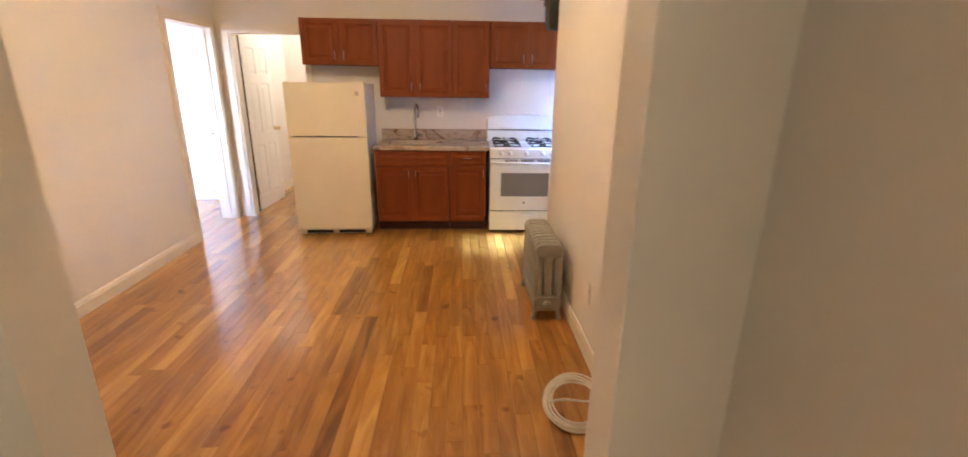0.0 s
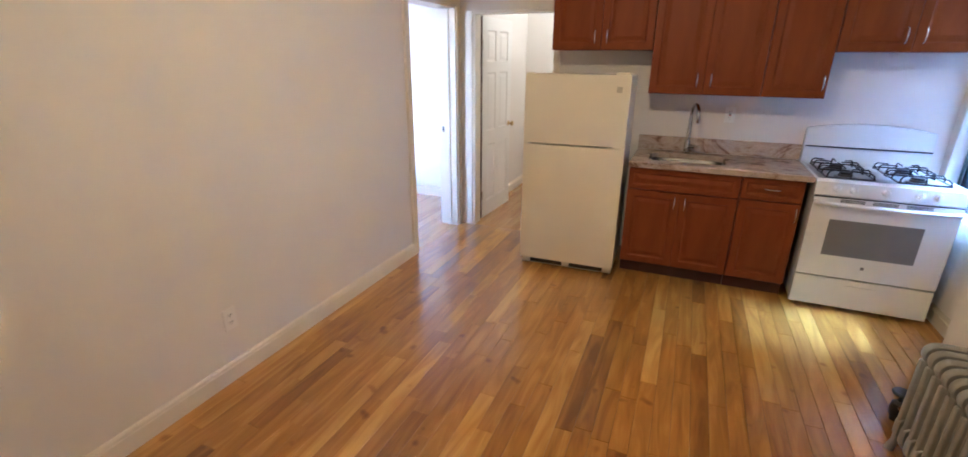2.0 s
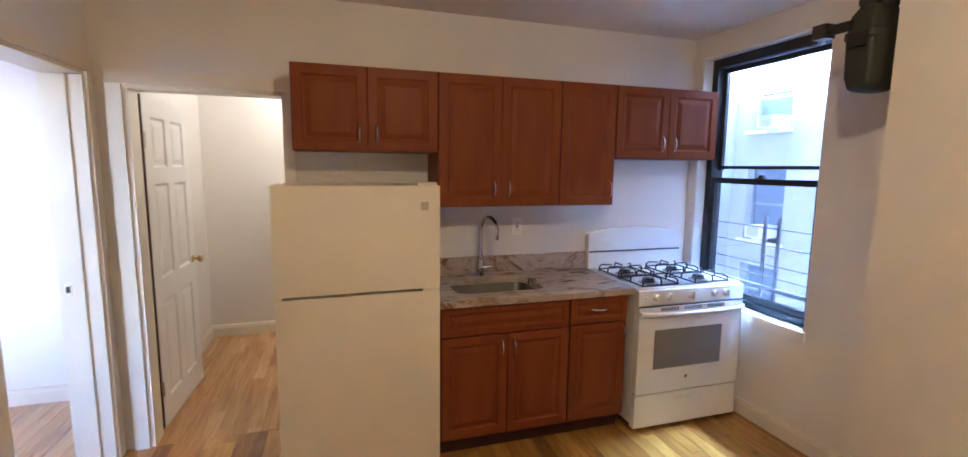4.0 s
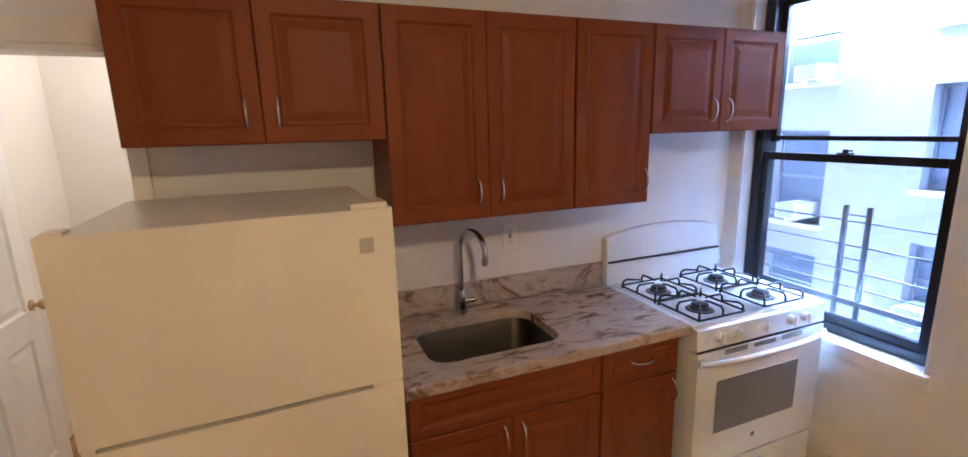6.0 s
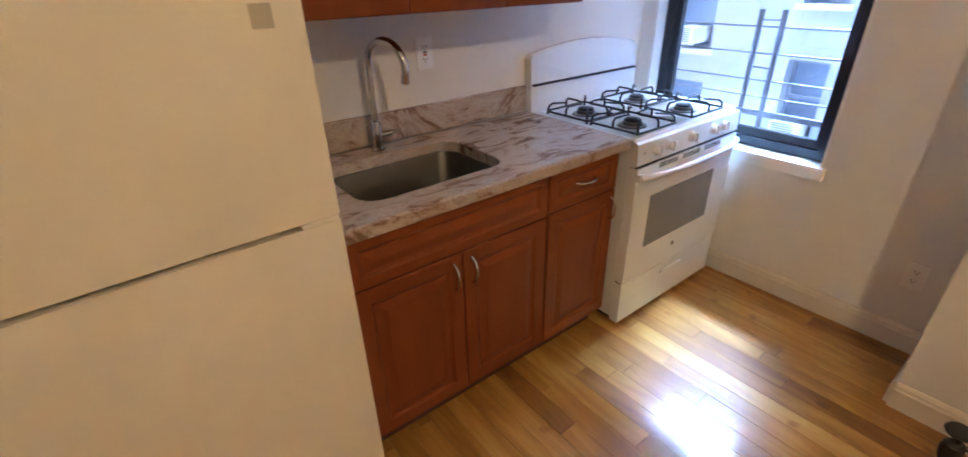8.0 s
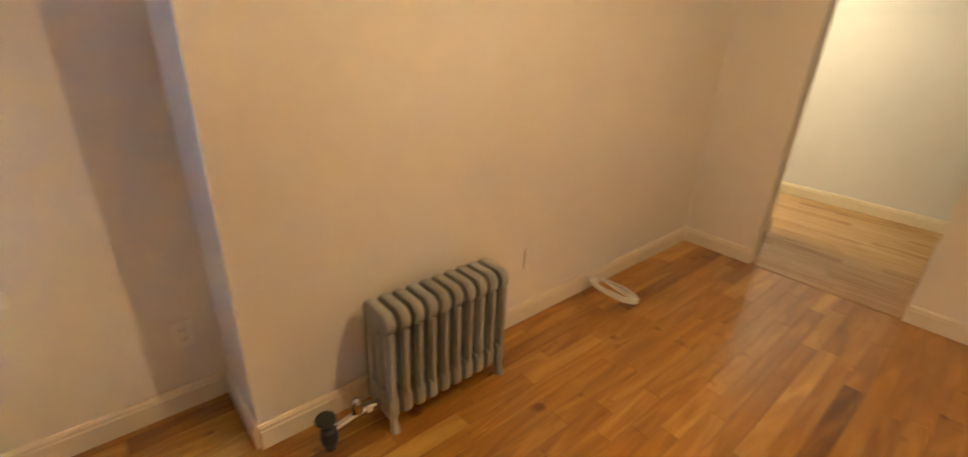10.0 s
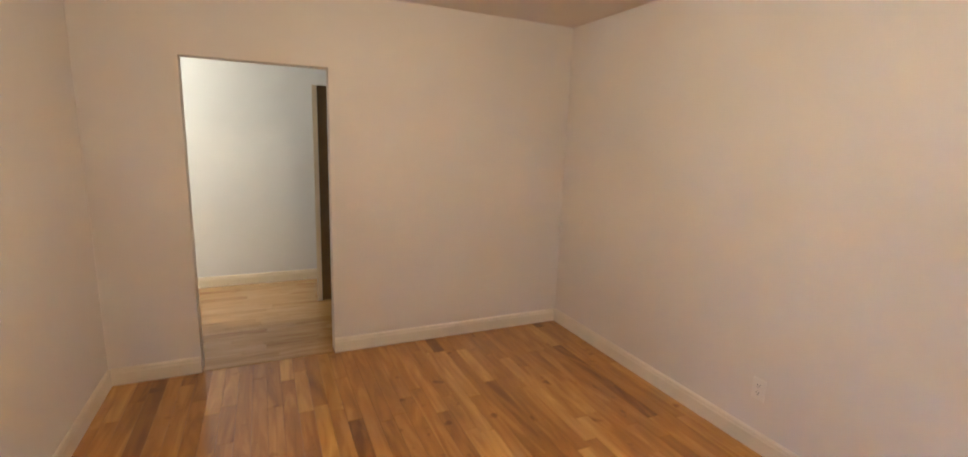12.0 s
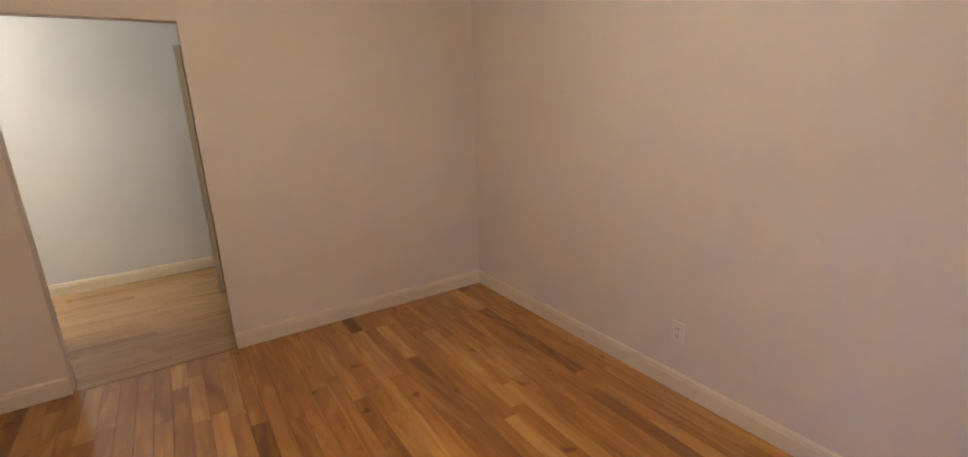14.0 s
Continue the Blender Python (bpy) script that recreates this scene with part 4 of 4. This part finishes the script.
alarm = thing("carbon_monoxide_alarm", "round white alarm with a dark button high on the plain wall", "alarm", (WX, 4.575, 2.285))
mm = pose(0, 0, 0, 0, 90, 0)
b = bmesh.new()
lathe(b, ((0.062, 0.001), (0.062, 0.010), (0.055, 0.016), (0.055, 0.030), (0.045, 0.038), (0.012, 0.040)), mm, 32)
part("detector_body", b, PLASTIC, alarm, smooth=True)
b = bmesh.new()
lathe(b, ((0.013, 0.0395), (0.013, 0.042), (0.008, 0.043)), mm @ Matrix.Translation((0.0, -0.012, 0)), 16)
part("button", b, SLOT, alarm, "small dark test button", smooth=True)
for k, (yy, zz) in enumerate(((0.03, 0.02), (0.028, -0.028), (-0.03, 0.03))):
    part("vent_slot", boxes((0.0375, 0.0395, yy - 0.010, yy + 0.010, zz - 0.002, zz + 0.002)), FRIDGE_GREY, alarm)
cl = thing("cable_clip", "small brown cable clip on the wall beside the alarm", "cable clip", (WX, 4.47, 2.305))
part("clip", boxes((0.001, 0.02, -0.012, 0.012, -0.010, 0.010)), BRASS, cl, bevel=0.003)

# gas meter with its pipes
meter = thing("gas_meter", "dark grey-green gas meter hung from black pipes high beside the window", "gas meter", (3.062, 5.274, 2.105))
mb = bmesh.new()


def m_loop(w, d, r, z):
    return [(x, y, z) for x, y in rounded(w, d, r, 5)]


loft(mb, [m_loop(0.125, 0.075, 0.022, -0.172), m_loop(0.160, 0.100, 0.026, -0.160), m_loop(0.182, 0.116, 0.024, -0.115), m_loop(0.192, 0.122, 0.024, 0.03), m_loop(0.204, 0.130, 0.024, 0.036),
          m_loop(0.204, 0.130, 0.024, 0.062), m_loop(0.190, 0.120, 0.024, 0.068), m_loop(0.176, 0.110, 0.028, 0.13), m_loop(0.13, 0.08, 0.024, 0.165)])
part("case", mb, METER, meter, smooth=True)
part("dial_plate", boxes((-0.108, -0.100, -0.040, 0.035, 0.000, 0.055)), METER_BLACK, meter, "black dial plate", bevel=0.004)
for x in (-0.052, 0.052):
    b = bmesh.new()
    lathe(b, ((0.032, 0.145), (0.032, 0.17), (0.038, 0.172), (0.038, 0.20), (0.028, 0.203), (0.028, 0.225), (0.036, 0.227), (0.036, 0.25), (0.026, 0.252)), Matrix.Translation((x, 0, 0)), 10)
    part("union_nut", b, METER_BLACK, meter)
    b = bmesh.new()
    tube(b, [(x, 0, 0.24), (x, 0, CZ - 2.105 - 0.002)], 0.022, 14)
    part("pipe", b, METER_BLACK, meter, smooth=True)
b = bmesh.new()
tube(b, [(-0.052, 0, 0.315), (0.052, 0, 0.315)], 0.022, 12)
part("cross_pipe", b, METER_BLACK, meter, smooth=True)
part("regulator_box", boxes((-0.12, -0.06, 0.125, 0.185, 0.065, 0.125)), STEEL, meter, "small grey metal regulator box", bevel=0.008)
b = bmesh.new()
tube(b, [(-0.09, 0.03, 0.095), (-0.09, 0.13, 0.095)], 0.022, 12)
part("connector", b, METER_BLACK, meter, smooth=True)

# ---- radiator ----
rad = thing("radiator", "grey painted cast iron column radiator under the plain wall", "radiator", (2.893, 4.175, 0))
NSEC, RL, RH, RD = 10, 0.615, 0.548, 0.205
pitch = RL / NSEC


def section(end):
    """Three flat columns joined in a rounded head and a foot."""
    bm = bmesh.new()
    hw = 0.0195
    d = RD / 2 - 0.008

    def slab(x0, x1, z0, z1, r, t):
        cx, cz = (x0 + x1) / 2, (z0 + z1) / 2
        base = rounded(x1 - x0, z1 - z0, r, 5)
        q = 0.007
        inner = rounded(x1 - x0 - 2 * q, z1 - z0 - 2 * q, max(r - q, 0.004), 5)
        q2 = 0.002
        mid = rounded(x1 - x0 - 2 * q2, z1 - z0 - 2 * q2, max(r - q2, 0.004), 5)
        loft(bm, [[(cx + x, -t, cz + z) for x, z in inner], [(cx + x, -t * 0.72, cz + z) for x, z in mid], [(cx + x, -t * 0.25, cz + z) for x, z in base], [(cx + x, t * 0.25, cz + z) for x, z in base],
                  [(cx + x, t * 0.72, cz + z) for x, z in mid], [(cx + x, t, cz + z) for x, z in inner]])

    slab(-d, d, RH - 0.10, RH, 0.049, hw)
    slab(-d, d, 0.065, 0.175, 0.03, hw)
    for cx in (-d + 0.029, 0.0, d - 0.029):
        tube(bm, [(cx, 0, 0.15), (cx, 0, RH - 0.08)], 0.0165, 12)
        slab(cx - 0.028, cx + 0.028, 0.15, RH - 0.08, 0.01, hw * 0.62)
    if end:
        for sx in (-1, 1):
            tube(bm, [(sx * (d - 0.025), 0, 0.10), (sx * (d - 0.018), 0, 0.05), (sx * (d - 0.006), 0, 0.001)], [0.022, 0.015, 0.019], 10)
        lathe(bm, ((0.03, -0.0), (0.03, 0.012), (0.018, 0.02)), pose(0, -hw + 0.002, 0.115, 90), 14)
    return bm


mid_mesh = None
for k in range(NSEC):
    y = pitch * (k + 0.5)
    if k in (0, NSEC - 1):
        s = part("section", section(True), RADIATOR, rad, smooth=True)
    elif mid_mesh is None:
        s = part("section", section(False), RADIATOR, rad, smooth=True)
        mid_mesh = s.data
    else:
        s = new("section", mid_mesh)
        s.parent = rad
    s.location = (0, y, 0)
b = bmesh.new()
for z in (0.11, RH - 0.10):
    tube(b, [(0, 0.01, z), (0, RL - 0.01, z)], 0.020, 10)
part("tie_pipe", b, RADIATOR, rad, smooth=True)
valve = part("valve", tube(bmesh.new(), [(0, RL - 0.02, 0.105), (0, RL + 0.08, 0.10), (0, RL + 0.19, 0.08)], 0.017, 12), CHROME, rad, "chromed steam valve", smooth=True)
b = bmesh.new()
lathe(b, ((0.020, 0.001), (0.022, 0.02), (0.030, 0.035), (0.034, 0.065), (0.030, 0.095), (0.018, 0.105)), Matrix.Translation((0, RL + 0.20, 0)), 18)
part("valve_body", b, METER_BLACK, valve, "dark iron valve body", smooth=True)
b = bmesh.new()
tube(b, [(0, RL + 0.20, 0.10), (0, RL + 0.205, 0.135)], 0.009, 10)
lathe(b, ((0.012, -0.004), (0.036, -0.002), (0.040, 0.006), (0.036, 0.014), (0.012, 0.016)), Matrix.Translation((0, RL + 0.207, 0.142)), 20)
part("valve_wheel", b, METER, valve, "worn dark valve wheel", smooth=True)
b = bmesh.new()
lathe(b, ((0.010, 0.0), (0.022, 0.006), (0.024, 0.045), (0.018, 0.06), (0.008, 0.068)), Matrix.Translation((-0.004, RL + 0.085, 0.112)), 16)
part("air_vent", b, CHROME, valve, "small bright air vent", smooth=True)
b = bmesh.new()
lathe(b, ((0.026, -0.012), (0.026, 0.012)), pose(0, RL + 0.04, 0.103, 90), 6)
part("union_nut", b, CHROME, valve)

# ---- coil of white cable leaning on the baseboard ----
coil = thing("cable_coil", "loose coil of white cable lying against the baseboard", "cable")
b = bmesh.new()
random.seed(4)
lean = pose(2.866, 3.235, 0.070, 20.5, -4.8, 0)
pts = []
turns = 9
for k in range(turns * 28 + 1):
    a = math.tau * k / 28
    t = k / (turns * 28)
    r = 0.133 + 0.017 * math.sin(a * 0.37 + 1.0) + 0.003 * math.sin(a * 1.13)
    ox, oy = 0.004 * math.sin(a * 0.21), 0.005 * math.cos(a * 0.17)
    pts.append(lean @ Vector((r * math.cos(a) + ox, r * math.sin(a) + oy, 0.009 * math.sin(a * 0.53 + 2) + 0.004 * (k % 9) / 9)))
tube(b, pts, 0.0042, 7)
part("winding", b, CABLE, coil, smooth=True)
b = bmesh.new()
tube(b, [pts[-1], lean @ Vector((0.12, 0.07, 0.014)), Vector((3.008, 3.34, 0.135)), Vector((3.028, 3.42, 0.155)), Vector((3.031, 3.52, 0.148))], 0.0042, 7)
part("loose_end", b, CABLE, coil, smooth=True)
b = bmesh.new()
tube(b, [lean @ Vector((-0.13 + 0.26 * k / 6, 0.012 * math.sin(k), 0.012)) for k in range(7)], 0.0045, 7)
part("tie", b, CABLE, coil, smooth=True)

# ---- oak strip floors ----
def plank_mesh(length, width=0.083, thick=0.012, along="y", mat=OAK):
    """One strip with chamfered rims, about its middle."""
    bm = bmesh.new()
    g, c = 0.0004, 0.0008
    l, w = length - g * 2, width - g * 2
    if along == "x":
        l, w = w, l
    lo = [(-w / 2, -l / 2, -thick), (w / 2, -l / 2, -thick), (w / 2, l / 2, -thick), (-w / 2, l / 2, -thick)]
    m1 = [(x, y, -c) for x, y, z in lo]
    t1 = [(x - math.copysign(c, x), y - math.copysign(c, y), 0) for x, y, z in lo]
    loft(bm, [lo, m1, t1], False, True)
    me = bpy.data.meshes.new("plank")
    bm.to_mesh(me)
    bm.free()
    me.materials.append(mat)
    return me


def strip_floor(name, label, x0, x1, y0, y1, along, mat, width=0.083):
    """A floor whose every strip is a piece of its own."""
    ob = thing(name, label, "floor", kind="structure")
    a0, a1, b0, b1 = (y0, y1, x0, x1) if along == "y" else (x0, x1, y0, y1)
    shared = {}
    b = b0
    while b < b1 - 0.01:
        w = min(width, b1 - b)
        a = a0 - random.random() * 0.7
        while a < a1:
            ln = random.choice((0.4, 0.55, 0.7, 0.9, 1.1, 1.4))
            q, e = max(a, a0), min(a + ln, a1)
            a += ln
            if e - q < 0.02:
                continue
            key = (round(e - q, 4), round(w, 4))
            if key not in shared:
                shared[key] = plank_mesh(e - q, w, along=along, mat=mat)
            p = new("plank", shared[key])
            p.parent = ob
            p.location = (b + w / 2, (q + e) / 2, 0) if along == "y" else ((q + e) / 2, b + w / 2, 0)
        b += width
    return ob


random.seed(11)
strip_floor("floor_hall", "pale glossy oak strip floor of the hall", 0.4, 4.3, 0.05, SY - 0.03, "x", OAK_HALL)
strip_floor("floor_bedroom", "glossy oak strip floor of the bedroom", -3.3, WX, 3.72, 7.55, "y", OAK_JOINED)
strip_floor("floor_back_room", "glossy oak strip floor of the back room", -0.21, 2.6, NY, 8.63, "y", OAK_JOINED)
saddle = tagged(part("trim_threshold", boxes((1.69, 2.55, SY - 0.03, SY, -0.012, 0.003)), OAK_HALL, bevel=0.001), "narrow pale oak strip across the hall opening", "threshold", kind="structure")

floor = thing("floor", "glossy honey-coloured oak strip floor of the living room and kitchen", "floor", kind="structure")
LENGTHS = (0.38, 0.52, 0.68, 0.86, 1.05, 1.3)
MESHES = {ln: plank_mesh(ln) for ln in LENGTHS}
random.seed(23)
x = WX + 0.0415
while x < NX + 0.04:
    ya, yb = SY, NY
    if x > EX + 0.03:
        ya = 5.19
    y = ya - random.random() * 0.6
    while y < yb:
        ln = random.choice(LENGTHS)
        s, e = max(y, ya), min(y + ln, yb)
        y += ln
        if e - s < 0.02:
            continue
        whole = abs((e - s) - ln) < 1e-6
        p = new("plank", MESHES[ln] if whole else plank_mesh(e - s))
        p.parent = floor
        p.location = (x, (s + e) / 2, 0)
    x += 0.083
